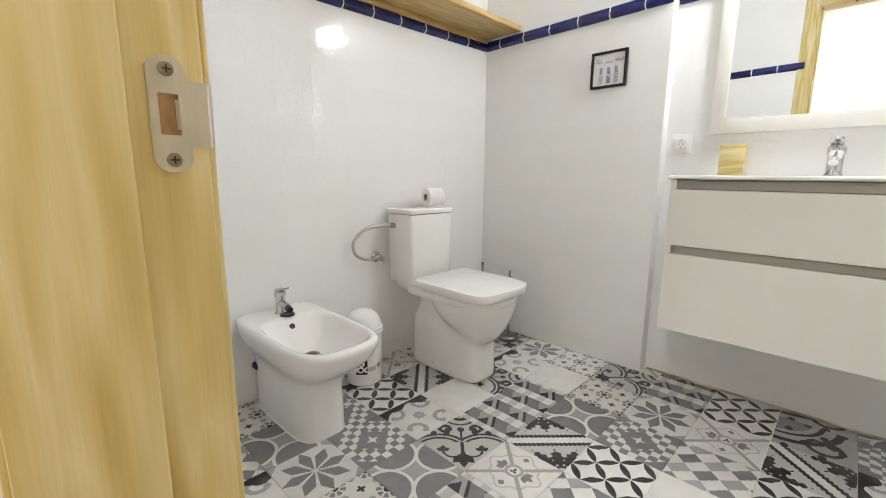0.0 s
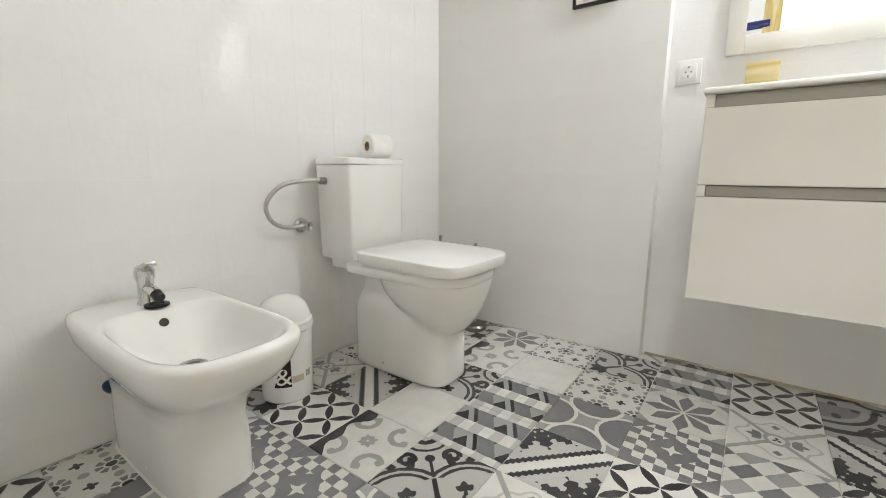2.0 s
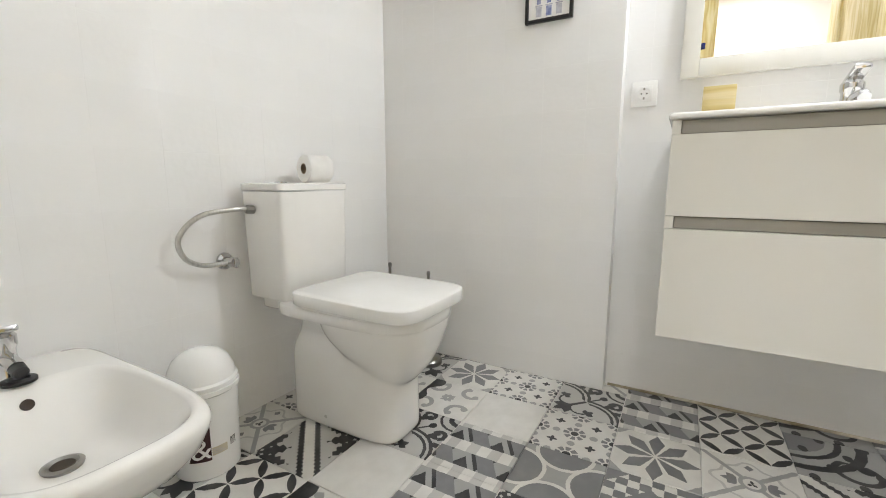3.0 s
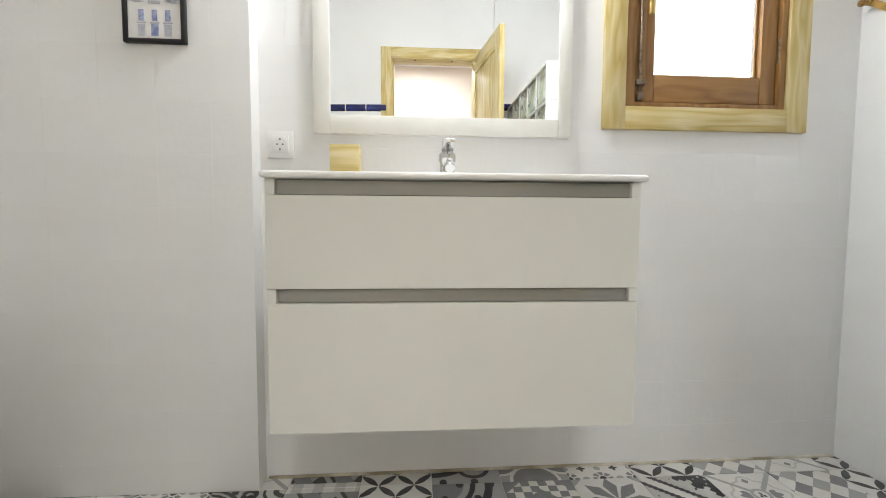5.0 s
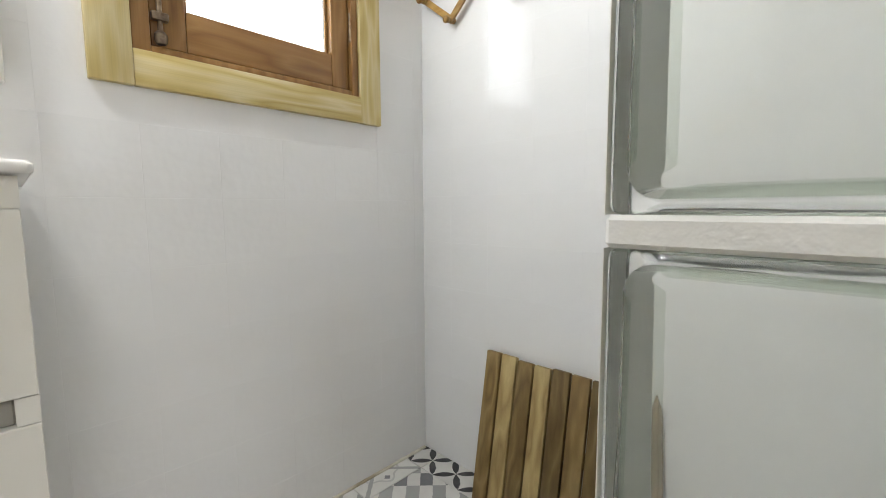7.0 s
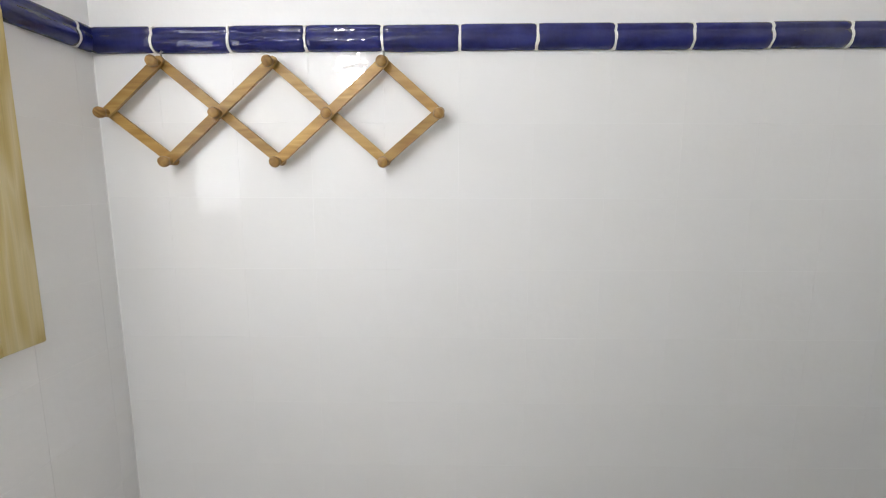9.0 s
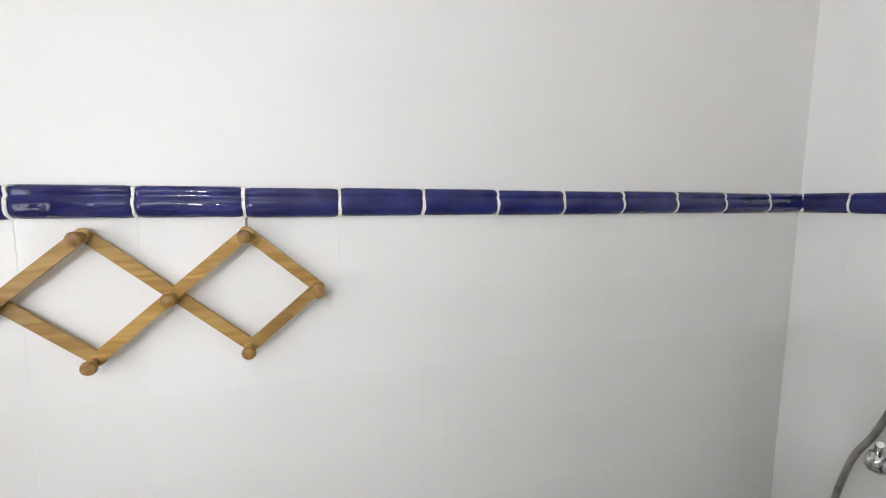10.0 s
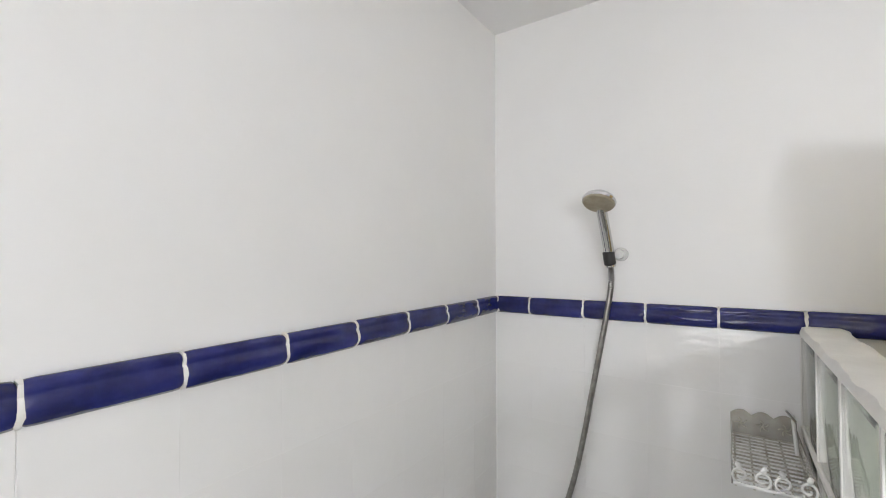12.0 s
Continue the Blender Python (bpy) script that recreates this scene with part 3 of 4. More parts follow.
def door_leaf():
    ob = thing("door_leaf", "varnished pine door leaf standing open into the bathroom", "door", (DX1 + 0.006, 0.186, 0.008), 82)
    w, h, t = 0.715, DZ - 0.02, 0.038
    part("stile", box((0, 0, 0), (0.11, t, h), 0.004), M_PINE_Z, ob)
    part("stile", box((w - 0.11, 0, 0), (w, t, h), 0.004), M_PINE_Z, ob)
    for z0, z1 in ((0, 0.20), (1.0, 1.14), (h - 0.13, h)):
        part("rail", box((0.1105, 0.0005, z0), (w - 0.1105, t - 0.0005, z1), 0.004), M_PINE_X, ob)
    for z0, z1 in ((0.2005, 0.9995), (1.1405, h - 0.1305)):
        part("panel", box((0.1105, 0.010, z0), (w - 0.1105, t - 0.010, z1), 0.008), M_PINE_Z, ob)
    for s, y in ((-1, 0.0), (1, t)):
        rose = part("rose", lathe([(0.026, 0), (0.026, 0.006), (0.020, 0.010)], 20, aim((w - 0.06, y, 1.08), (w - 0.06, y + s, 1.08))), M_CHROME, ob)
        part("lever", tube([(w - 0.06, y + s * 0.008, 1.08), (w - 0.06, y + s * 0.045, 1.08), (w - 0.09, y + s * 0.052, 1.08), (w - 0.175, y + s * 0.050, 1.08)], 0.009, 5), M_CHROME, rose)


door_leaf()

# ---- glass block partition ----
GX0, GX1, GY0, GY1, GZ = 0.618, 0.700, 0.2125, 1.300, 1.903
ROWS, COLS = 8, 5
GB = 0.043  # plinth
GH, GW = (GZ - 0.012 - GB) / ROWS, (GY1 - 0.004 - GY0 + 0.004) / COLS


def block_mesh():
    h, w, t = GH - 0.020, GW - 0.009, GX1 - GX0 - 0.004
    bm = bmesh.new()
    add_box(bm, (-t / 2, -w / 2, -h / 2), (t / 2, w / 2, h / 2), 0.007, 2)
    outer = set(bm.faces)
    rings = []
    for sx, inset in ((-t / 2 + 0.009, 0.016), (-t / 2 + 0.014, 0.010), (t / 2 - 0.014, 0.010), (t / 2 - 0.009, 0.016)):
        a, b, c = w / 2 - inset, h / 2 - inset, 0.018
        pts = []
        for cy, cz, q in ((a - c, b - c, 0), (-a + c, b - c, 1), (-a + c, -b + c, 2), (a - c, -b + c, 3)):
            for k in range(5):
                an = (q + k / 4) * math.pi / 2
                pts.append(Vector((sx, cy + c * math.cos(an), cz + c * math.sin(an))))
        rings.append(pts)
    skin(bm, rings)
    bmesh.ops.recalc_face_normals(bm, faces=bm.faces)
    inner = [f for f in bm.faces if f not in outer]
    bmesh.ops.reverse_faces(bm, faces=inner)
    me = bpy.data.meshes.new("glass_block")
    bm.to_mesh(me)
    bm.free()
    me.materials.append(M_BLOCK)
    me.materials.append(M_BLOCKRIM)
    me.polygons.foreach_set("material_index", [0 if abs(f.normal.x) > 0.8 else 1 for f in me.polygons])
    me.polygons.foreach_set("use_smooth", [True] * len(me.polygons))
    me.set_sharp_from_angle(angle=radians(50))
    return me


partition = thing("wall_partition", "shower screen of clear glass blocks in white mortar", "glass block wall", kind="structure")
gb = bmesh.new()
for r in range(ROWS + 1):
    z = GB + r * GH
    if r < ROWS:
        add_box(gb, (GX0, GY0, z - 0.010 if r else 0.0), (GX1, GY1, z + 0.010), 0.003, 1)
rng_m = random.Random(5)
crest = []
for k in range(41):
    y, z = GY0 + (GY1 - GY0) * k / 40, GB + ROWS * GH
    a, b, h = rng_m.uniform(-0.002, 0.001), rng_m.uniform(-0.001, 0.002), 0.0105 + 0.0025 * math.sin(k * 0.9) + rng_m.uniform(-0.0015, 0.0015)
    crest.append([Vector((x, y, zz)) for x, zz in ((GX0, z - 0.010), (GX1, z - 0.010), (GX1 + b, z - 0.002), (GX1 - 0.004 + b, z + h - 0.002), (GX1 - 0.014, z + h), (GX0 + 0.014, z + h + 0.001), (GX0 + 0.004 + a, z + h - 0.002), (GX0 + a, z - 0.002))])
skin(gb, crest)
for c in range(COLS + 1):
    y = GY0 + c * GW + (0.005 if c == COLS else 0.0)
    for r in range(ROWS):
        add_box(gb, (GX0 + 0.001, max(y - 0.0044, GY0), GB + r * GH + 0.0102), (GX1 - 0.001, min(y + 0.0044, GY1), GB + (r + 1) * GH - 0.0102))
part("mortar", gb, M_MORTAR, partition, "rough white mortar joints", 30)
BLOCK = block_mesh()
for r in range(ROWS):
    for c in range(COLS):
        ob = new("glass_block", BLOCK)
        ob.parent = partition
        ob.location = ((GX0 + GX1) / 2, GY0 + (c + 0.5) * GW + (0.005 if c == COLS - 1 else 0.0), GB + (r + 0.5) * GH)
        ob.visible_shadow = False

# ---- sanitary ware ----


def bidet():
    ob = thing("bidet", "white ceramic bidet on the patterned floor, tap fitted", "bidet")
    cy, xb = 0.842, -1.836
    bm = bmesh.new()
    rings = [oval(xb, xf, cy, hy, z, nf, 9) for xf, hy, z, nf in (
        (-1.366, 0.106, 0.000, 4.0), (-1.366, 0.106, 0.10, 4.0), (-1.370, 0.103, 0.19, 4.0), (-1.352, 0.108, 0.232, 3.8), (-1.315, 0.124, 0.270, 3.8),
        (-1.255, 0.150, 0.308, 3.9), (-1.208, 0.172, 0.355, 3.7), (-1.186, 0.181, 0.398, 3.8), (-1.182, 0.182, 0.415, 3.8), (-1.187, 0.178, 0.424, 3.8), (-1.197, 0.170, 0.427, 3.8))]
    rings += [oval(-1.822, -1.203, cy, 0.165, 0.4274, 3.8, 9), oval(-1.682, -1.205, cy, 0.1625, 0.4272, 3.4, 4.4)]
    rings += [oval(b, f, cy, hy, z, 3.2, 4.0) for b, f, hy, z in ((-1.676, -1.209, 0.158, 0.4262), (-1.664, -1.214, 0.154, 0.420), (-1.648, -1.232, 0.143, 0.402), (-1.620, -1.262, 0.124, 0.370), (-1.582, -1.312, 0.095, 0.338), (-1.545, -1.372, 0.060, 0.321), (-1.510, -1.420, 0.035, 0.316))]
    skin(bm, rings)
    body = part("bowl", bm, M_CERAMIC, ob, smooth=60)
    part("drain", lathe([(0.032, 0), (0.034, 0.006), (0.026, 0.009), (0.021, 0.004), (0.006, 0.004)], 24, pose(-1.464, cy - 0.010, 0.316)), M_DARKSTEEL, body, "steel drain ring")
    # no real openings here: dark discs paint the shade inside drain and overflow
    part("drain_hole_shade", lathe([(0.020, 0.0045), (0.018, 0.0062)], 20, pose(-1.464, cy - 0.010, 0.316)), M_HOLESHADE, body)
    part("overflow_hole_shade", lathe([(0.012, 0), (0.012, 0.006), (0.009, 0.005)], 18, aim((-1.641, cy - 0.002, 0.390), (-1.60, cy - 0.002, 0.418))), M_HOLESHADE, body, "dark disc painted as the shade inside the overflow hole")
    bm = bmesh.new()
    skin(bm, [oval(xb - 0.002, -1.367, cy, 0.111, 0.0, 4.0, 9), oval(xb, -1.370, cy, 0.1085, 0.004, 4.0, 9)])
    part("sealant", bm, M_MORTAR, body, "white silicone bead")
    for s in (-1, 1):
        part("fixing_screw", lathe([(0.007, 0), (0.006, 0.003)], 12, aim((-1.57, cy + s * 0.1035, 0.04), (-1.57, cy + s * 2, 0.04))), M_STEEL, body)
    part("inlet_cap", lathe([(0.018, 0), (0.018, 0.02), (0.013, 0.028)], 14, aim((-1.815, cy - 0.098, 0.19), (-1.70, cy - 0.098, 0.19))), M_BLUEPLUG, ob, "dark blue inlet cap")
    tap = part("tap", lathe([(0.026, 0), (0.026, 0.006), (0.022, 0.012), (0.021, 0.070), (0.025, 0.078), (0.025, 0.100), (0.018, 0.108)], 24, pose(-1.742, cy, 0.424)), M_CHROME, ob, "chrome single lever bidet tap")
    grip = box((-0.026, -0.017, 0), (0.064, 0.017, 0.014), 0.005)
    bmesh.ops.transform(grip, matrix=pose(-1.742, cy, 0.526, 0, -17, 0), verts=grip.verts)
    part("lever", grip, M_CHROME, tap)
    part("spout", tube([(-1.742, cy, 0.472), (-1.705, cy, 0.474), (-1.672, cy, 0.466)], 0.0155, 5), M_CHROME, tap)
    part("nozzle", rod((-1.673, cy, 0.466), (-1.650, cy, 0.458), 0.0145), M_BLACK, tap, "black swivel nozzle")
    part("plug", lathe([(0.012, 0), (0.031, 0.004), (0.031, 0.010), (0.020, 0.012), (0.017, 0.006)], 22, pose(-1.690, cy + 0.004, 0.4243)), M_BLACK, ob, "black rubber plug")


def toilet():
    ob = thing("toilet", "white close-coupled toilet with closed square lid", "toilet")
    cy = 1.655
    bm = bmesh.new()
    skin(bm, [oval(xb, xf, cy, hy, z, 4.2, 9) for xb, xf, hy, z in ((-1.678, -1.219, 0.114, -0.003), (-1.677, -1.220, 0.113, 0.10), (-1.677, -1.222, 0.113, 0.20), (-1.676, -1.222, 0.112, 0.262), (-1.672, -1.225, 0.104, 0.288), (-1.664, -1.235, 0.090, 0.312), (-1.656, -1.25, 0.082, 0.335), (-1.652, -1.25, 0.080, 0.428))])
    skin(bm, [oval(xb, xf, cy, hy, z, 3.0, 3.2, tilt=k) for xb, xf, hy, z, k in ((-1.42, -1.222, 0.090, 0.235, -0.40), (-1.455, -1.190, 0.118, 0.262, -0.32), (-1.485, -1.158, 0.144, 0.300, -0.20), (-1.505, -1.134, 0.164, 0.342, -0.10), (-1.516, -1.116, 0.178, 0.386, -0.03), (-1.520, -1.108, 0.186, 0.427, 0.0))])
    bowl = part("pan", bm, M_CERAMIC, ob, smooth=60)
    melt = bowl.modifiers.new("melt", "REMESH")
    melt.mode, melt.voxel_size, melt.use_smooth_shade = "VOXEL", 0.006, True
    soften = bowl.modifiers.new("soften", "SMOOTH")
    soften.factor, soften.iterations = 0.5, 75
    bm = bmesh.new()
    skin(bm, [oval(xb, xf, cy, hy, z, 3.1, 6) for xb, xf, hy, z in ((-1.655, -1.118, 0.176, 0.412), (-1.668, -1.107, 0.188, 0.418), (-1.670, -1.106, 0.190, 0.447), (-1.668, -1.112, 0.186, 0.452))])
    skin(bm, [oval(-1.795, -1.62, cy, hy, z, 8, 8) for hy, z in ((0.118, 0.405), (0.124, 0.411), (0.124, 0.4515))])
    part("rim", bm, M_CERAMIC, ob, smooth=60)
    for s in (-1, 1):
        part("fixing_screw", lathe([(0.007, 0), (0.006, 0.003)], 12, aim((-1.50, cy + s * 0.1115, 0.045), (-1.50, cy + s * 3, 0.045))), M_STEEL, bowl)
    bm = bmesh.new()
    skin(bm, [oval(-1.56, -1.114, cy, 0.184, 0.4525, 3.6, 9), oval(-1.56, -1.114, cy, 0.184, 0.4615, 3.6, 9)])
    part("seat", bm, M_PLASTIC, ob)
    bm = bmesh.new()
    skin(bm, [oval(xb, xf, cy, hy, z, 5.4, 10, tilt=-0.012) for xb, xf, hy, z in ((-1.560, -1.094, 0.200, 0.4638), (-1.562, -1.092, 0.202, 0.466), (-1.562, -1.092, 0.202, 0.499), (-1.561, -1.0935, 0.2005, 0.502), (-1.559, -1.096, 0.198, 0.503))])
    part("lid", bm, M_PLASTIC, ob, "flat white closed lid", 50)
    for s in (-1, 1):
        part("hinge", rod((-1.575, cy + s * 0.09, 0.476), (-1.575, cy + s * 0.06, 0.476), 0.011), M_CHROME, ob)
    bm = bmesh.new()
    rings = []
    for z, g in ((0.453, 0.012), (0.460, 0.008), (0.825, 0.0)):
        rings.append(oval(-1.800, -1.598 - g, cy - 0.014, 0.156 - g, z, 16, 18))
    skin(bm, rings)
    part("cistern", bm, M_CERAMIC, ob, smooth=40)
    bm = bmesh.new()
    skin(bm, [oval(-1.803, -1.596, cy - 0.014, 0.158, 0.829, 14, 16), oval(-1.803, -1.594, cy - 0.014, 0.160, 0.831, 14, 16), oval(-1.803, -1.594, cy - 0.014, 0.160, 0.850, 14, 16), oval(-1.806, -1.600, cy - 0.014, 0.155, 0.854, 14, 16)])
    part("cistern_lid", bm, M_CERAMIC, ob, smooth=40)
    part("flush_button", lathe([(0.022, 0), (0.022, 0.004), (0.018, 0.006)], 20, pose(-1.70, cy - 0.08, 0.854)), M_CHROME, ob, "chrome flush button")
    hose = part("supply_hose", tube([(-1.735, 1.488, 0.764), (-1.745, 1.425, 0.768), (-1.77, 1.320, 0.752), (-1.785, 1.258, 0.69), (-1.79, 1.272, 0.625), (-1.79, 1.33, 0.592), (-1.79, 1.41, 0.588)], 0.0078, 22, 12, 0.10), M_STEEL, ob, "braided steel supply hose")
    part("nut", rod((-1.733, 1.487, 0.764), (-1.742, 1.458, 0.766), 0.014, 8), M_DARKSTEEL, hose)
    valve = part("angle_valve", lathe([(0.030, 0), (0.029, 0.006), (0.016, 0.010), (0.013, 0.040), (0.018, 0.044), (0.016, 0.062)], 20, aim((-1.829, 1.425, 0.588), (-1.0, 1.425, 0.588))), M_CHROME, ob, "chrome angle valve on the wall")
    part("handwheel", box((-1.768, 1.419, 0.570), (-1.758, 1.431, 0.606), 0.003), M_CHROME, valve)


bidet()
toilet()


def paper_roll():
    ob = thing("toilet_roll", "white toilet paper roll lying on the cistern", "toilet roll", (-1.70, 1.738, 0.9065), -13)
    rings = []
    for r, y in ((0.020, -0.05), (0.048, -0.05), (0.052, -0.046), (0.052, 0.046), (0.048, 0.05), (0.020, 0.05), (0.020, -0.05)):
        rings.append([Vector((r * math.cos(a), y, r * math.sin(a))) for a in np.linspace(0, 2 * math.pi, 32, endpoint=False)])
    bm = bmesh.new()
    skin(bm, rings, False, False)
    add_box(bm, (0.020, -0.0495, -0.0522), (0.060, 0.0495, -0.0508))
    part("paper", bm, M_PAPER, ob)
    bm = bmesh.new()
    skin(bm, [[Vector((r * math.cos(a), y, r * math.sin(a))) for a in np.linspace(0, 2 * math.pi, 24, endpoint=False)] for r, y in ((0.0195, -0.0495), (0.0195, 0.0495), (0.0180, 0.0495), (0.0180, -0.0495), (0.0195, -0.0495))], False, False)
    part("core", bm, M_CARD, ob, "brown cardboard core")


paper_roll()


def text_mesh(body, size, name):
    cu = bpy.data.curves.new(name, "FONT")
    cu.body, cu.size, cu.extrude, cu.align_x, cu.align_y = body, size, 0.0, "CENTER", "CENTER"
    ob = bpy.data.objects.new(name, cu)
    scene.collection.objects.link(ob)
    me = bpy.data.meshes.new_from_object(ob.evaluated_get(bpy.context.evaluated_depsgraph_get()))
    bpy.data.objects.remove(ob)
    return me


def waste_bin():
    ob = thing("waste_bin", "white plastic swing-top bin with printed label beside bidet", "bin", (-1.676, 1.226, 0))
    ob.scale = (1.06, 1.06, 1.03)
    part("bucket", lathe([(0.078, 0), (0.083, 0.005), (0.088, 0.245), (0.094, 0.250), (0.094, 0.262), (0.088, 0.264)], 40), M_PLASTIC, ob)
    lid = part("dome_lid", lathe([(0.092, 0.2645), (0.092, 0.276), (0.086, 0.282), (0.082, 0.305), (0.070, 0.332), (0.048, 0.352), (0.020, 0.361), (0.002, 0.362)], 40), M_PLASTIC, ob, "domed white swing lid")
    face = -27.0

    def wrapped(u0, u1, z0, z1, r, mat, name, cut=0.0):
        """A sticker bent round the bucket; u in metres along it."""
        bm = bmesh.new()
        n = 10
        rows = []
        for z, c in ((z0, 0.0), (z1, cut)):
            rows.append([])
            for k in range(n + 1):
                u = u0 + (u1 - u0) * k / n
                u = max(u, u0 + c)
                a = radians(face) + u / r
                rr = r + (0.003 * (z - 0.005) / 0.24)
                rows[-1].append(bm.verts.new((rr * math.cos(a), rr * math.sin(a), z)))
        for k in range(n):
            bm.faces.new((rows[0][k], rows[0][k + 1], rows[1][k + 1], rows[1][k]))
        return part(name, bm, mat, ob, smooth=60)

    tagged(wrapped(-0.052, 0.004, 0.062, 0.165, 0.0855, M_MAROON, "label_panel", 0.034), "dark maroon printed label")
    wrapped(0.006, 0.046, 0.074, 0.098, 0.0855, M_BEIGE, "label_strip")
    for k in range(5):
        wrapped(0.056 + k * 0.004, 0.058 + k * 0.004, 0.082, 0.106, 0.0855, M_BLACK, "barcode_bar")
    for k in range(3):
        wrapped(0.008, 0.040 - k * 0.006, 0.079 + k * 0.006, 0.081 + k * 0.006, 0.0862, M_PICGREY, "label_text_bar")
    me = text_mesh("&", 0.085, "ampersand")
    for v in me.vertices:
        a = radians(face) + (-0.020 + v.co.x) / 0.0862
        v.co = Vector((0.0874 * math.cos(a), 0.0874 * math.sin(a), 0.097 + v.co.y))
    me.materials.append(M_PLASTIC)
    amp = new("ampersand", me)
    amp.parent = ob


waste_bin()


def brush_stand(x, y, top, label, brush):
    ob = thing("toilet_brush" if brush else "paper_stand", label, "toilet brush" if brush else "paper stand", (x, y, 0))
    part("base", lathe([(0.060, 0), (0.064, 0.004), (0.064, 0.022), (0.056, 0.030), (0.012, 0.034)], 32), M_DARKSTEEL, ob)
    part("rod", rod((0, 0, 0.030), (0, 0, top), 0.0065), M_DARKSTEEL, ob)
    part("tip", lathe([(0.0080, 0), (0.0085, 0.004), (0.0085, 0.016), (0.006, 0.020)], 14, pose(0, 0, top)), M_DARKSTEEL, ob)


brush_stand(-1.470, 2.185, 0.43, "chrome toilet brush stand on the floor behind toilet", True)
brush_stand(-1.690, 2.185, 0.45, "slim chrome rod stand on the floor behind toilet", False)


def shelf():
    ob = thing("wall_shelf", "long pine wall shelf resting above the blue border", "shelf")
    part("board", box((-1.795, 0.95, 1.872), (-1.535, 2.308, 1.902), 0.003), M_PINE_Y, ob)
    part("batten", box((-1.80, 1.0, 1.846), (-1.778, 2.300, 1.8715), 0.003), M_PINE_Y, ob)


shelf()


def picture():
    ob = thing("framed_picture", "small black-framed print of a house front in blue", "picture", (-0.984, 2.3115, 1.572))
    w, h = 0.094, 0.090
    for a, b in (((-w, -0.018, -h), (-w + 0.013, 0, h)), ((w - 0.013, -0.018, -h), (w, 0, h)), ((-w + 0.013, -0.018, -h), (w - 0.013, 0, -h + 0.013)), ((-w + 0.013, -0.018, h - 0.013), (w - 0.013, 0, h))):
        part("frame_bar", box(a, b, 0.002), M_BLACKFRAME, ob)
    sheet = part("print", box((-w + 0.013, -0.010, -h + 0.013), (w - 0.013, -0.004, h - 0.013)), M_PAPER, ob, "white paper print")
    y0, y1 = -0.0115, -0.0102
    for x in (-0.040, 0.0, 0.040):
        part("window_print", box((x - 0.008, y0, -0.022), (x + 0.008, y1, 0.012)), M_PICBLUE, sheet)
        part("door_print", box((x - 0.011, y0, -0.068), (x + 0.011, y1, -0.032)), M_PICBLUE if x == 0 else M_PICGREY, sheet)
        part("sill_print", box((x - 0.014, y0, -0.030), (x + 0.014, y1, -0.026)), M_PICGREY, sheet)
    part("sign_print", box((-0.018, y0, 0.030), (0.018, y1, 0.040)), M_PICGREY, sheet)
    rng = random.Random(5)
    for s in (-1, 1):
        bm = bmesh.new()
        for k in range(16):
            a = rng.uniform(0.2, 2.9)
            p = Vector((s * 0.055, -0.0112, 0.035))
            q = p + Vector((math.cos(a) * 0.026, 0, math.sin(a) * 0.030 - 0.006))
            rod(p, q, 0.0022, 6, bm, 0.0008)
        part("palm_print", bm, M_PICGREY, sheet)


picture()
# ---- washbasin ----


def vanity():
    ob = thing("vanity_unit", "cream lacquered wall-hung vanity with two drawers", "vanity", (0, 0, 0))
    x0, x1, yf, yb = -0.509, 0.376, 1.866, 2.384
    bm = bmesh.new()
    add_box(bm, (x0 + 0.001, yf + 0.022, 0.425), (x0 + 0.021, yb, 1.022), 0.0015)
    add_box(bm, (x1 - 0.021, yf + 0.022, 0.425), (x1 - 0.001, yb, 1.022), 0.0015)
    add_box(bm, (x0 + 0.021, yf + 0.05, 0.430), (x1 - 0.021, yb, 0.446))
    add_box(bm, (x0 + 0.021, yb - 0.02, 0.446), (x1 - 0.021, yb, 1.022))
    part("carcass", bm, M_LACQUER, ob)
    for nm, z0, z1 in (("drawer_front", 0.421, 0.7315), ("drawer_front", 0.7665, 0.9835)):
        part(nm, box((x0, yf, z0), (x1, yf + 0.020, z1), 0.0012, 1), M_LACQUER, ob)
    for z0, z1 in ((0.7325, 0.7655), (0.9845, 1.0205)):
        part("handle_profile", box((x0 + 0.0215, yf + 0.012, z0), (x1 - 0.0215, yf + 0.034, z1), 0.002, 1), M_GREY, ob, "grey recessed handle strip")
        for a, b in ((x0, x0 + 0.0212), (x1 - 0.0212, x1)):
            part("side_stile", box((a, yf + 0.002, z0), (b, yf + 0.0215, z1)), M_LACQUER, ob)
    return ob


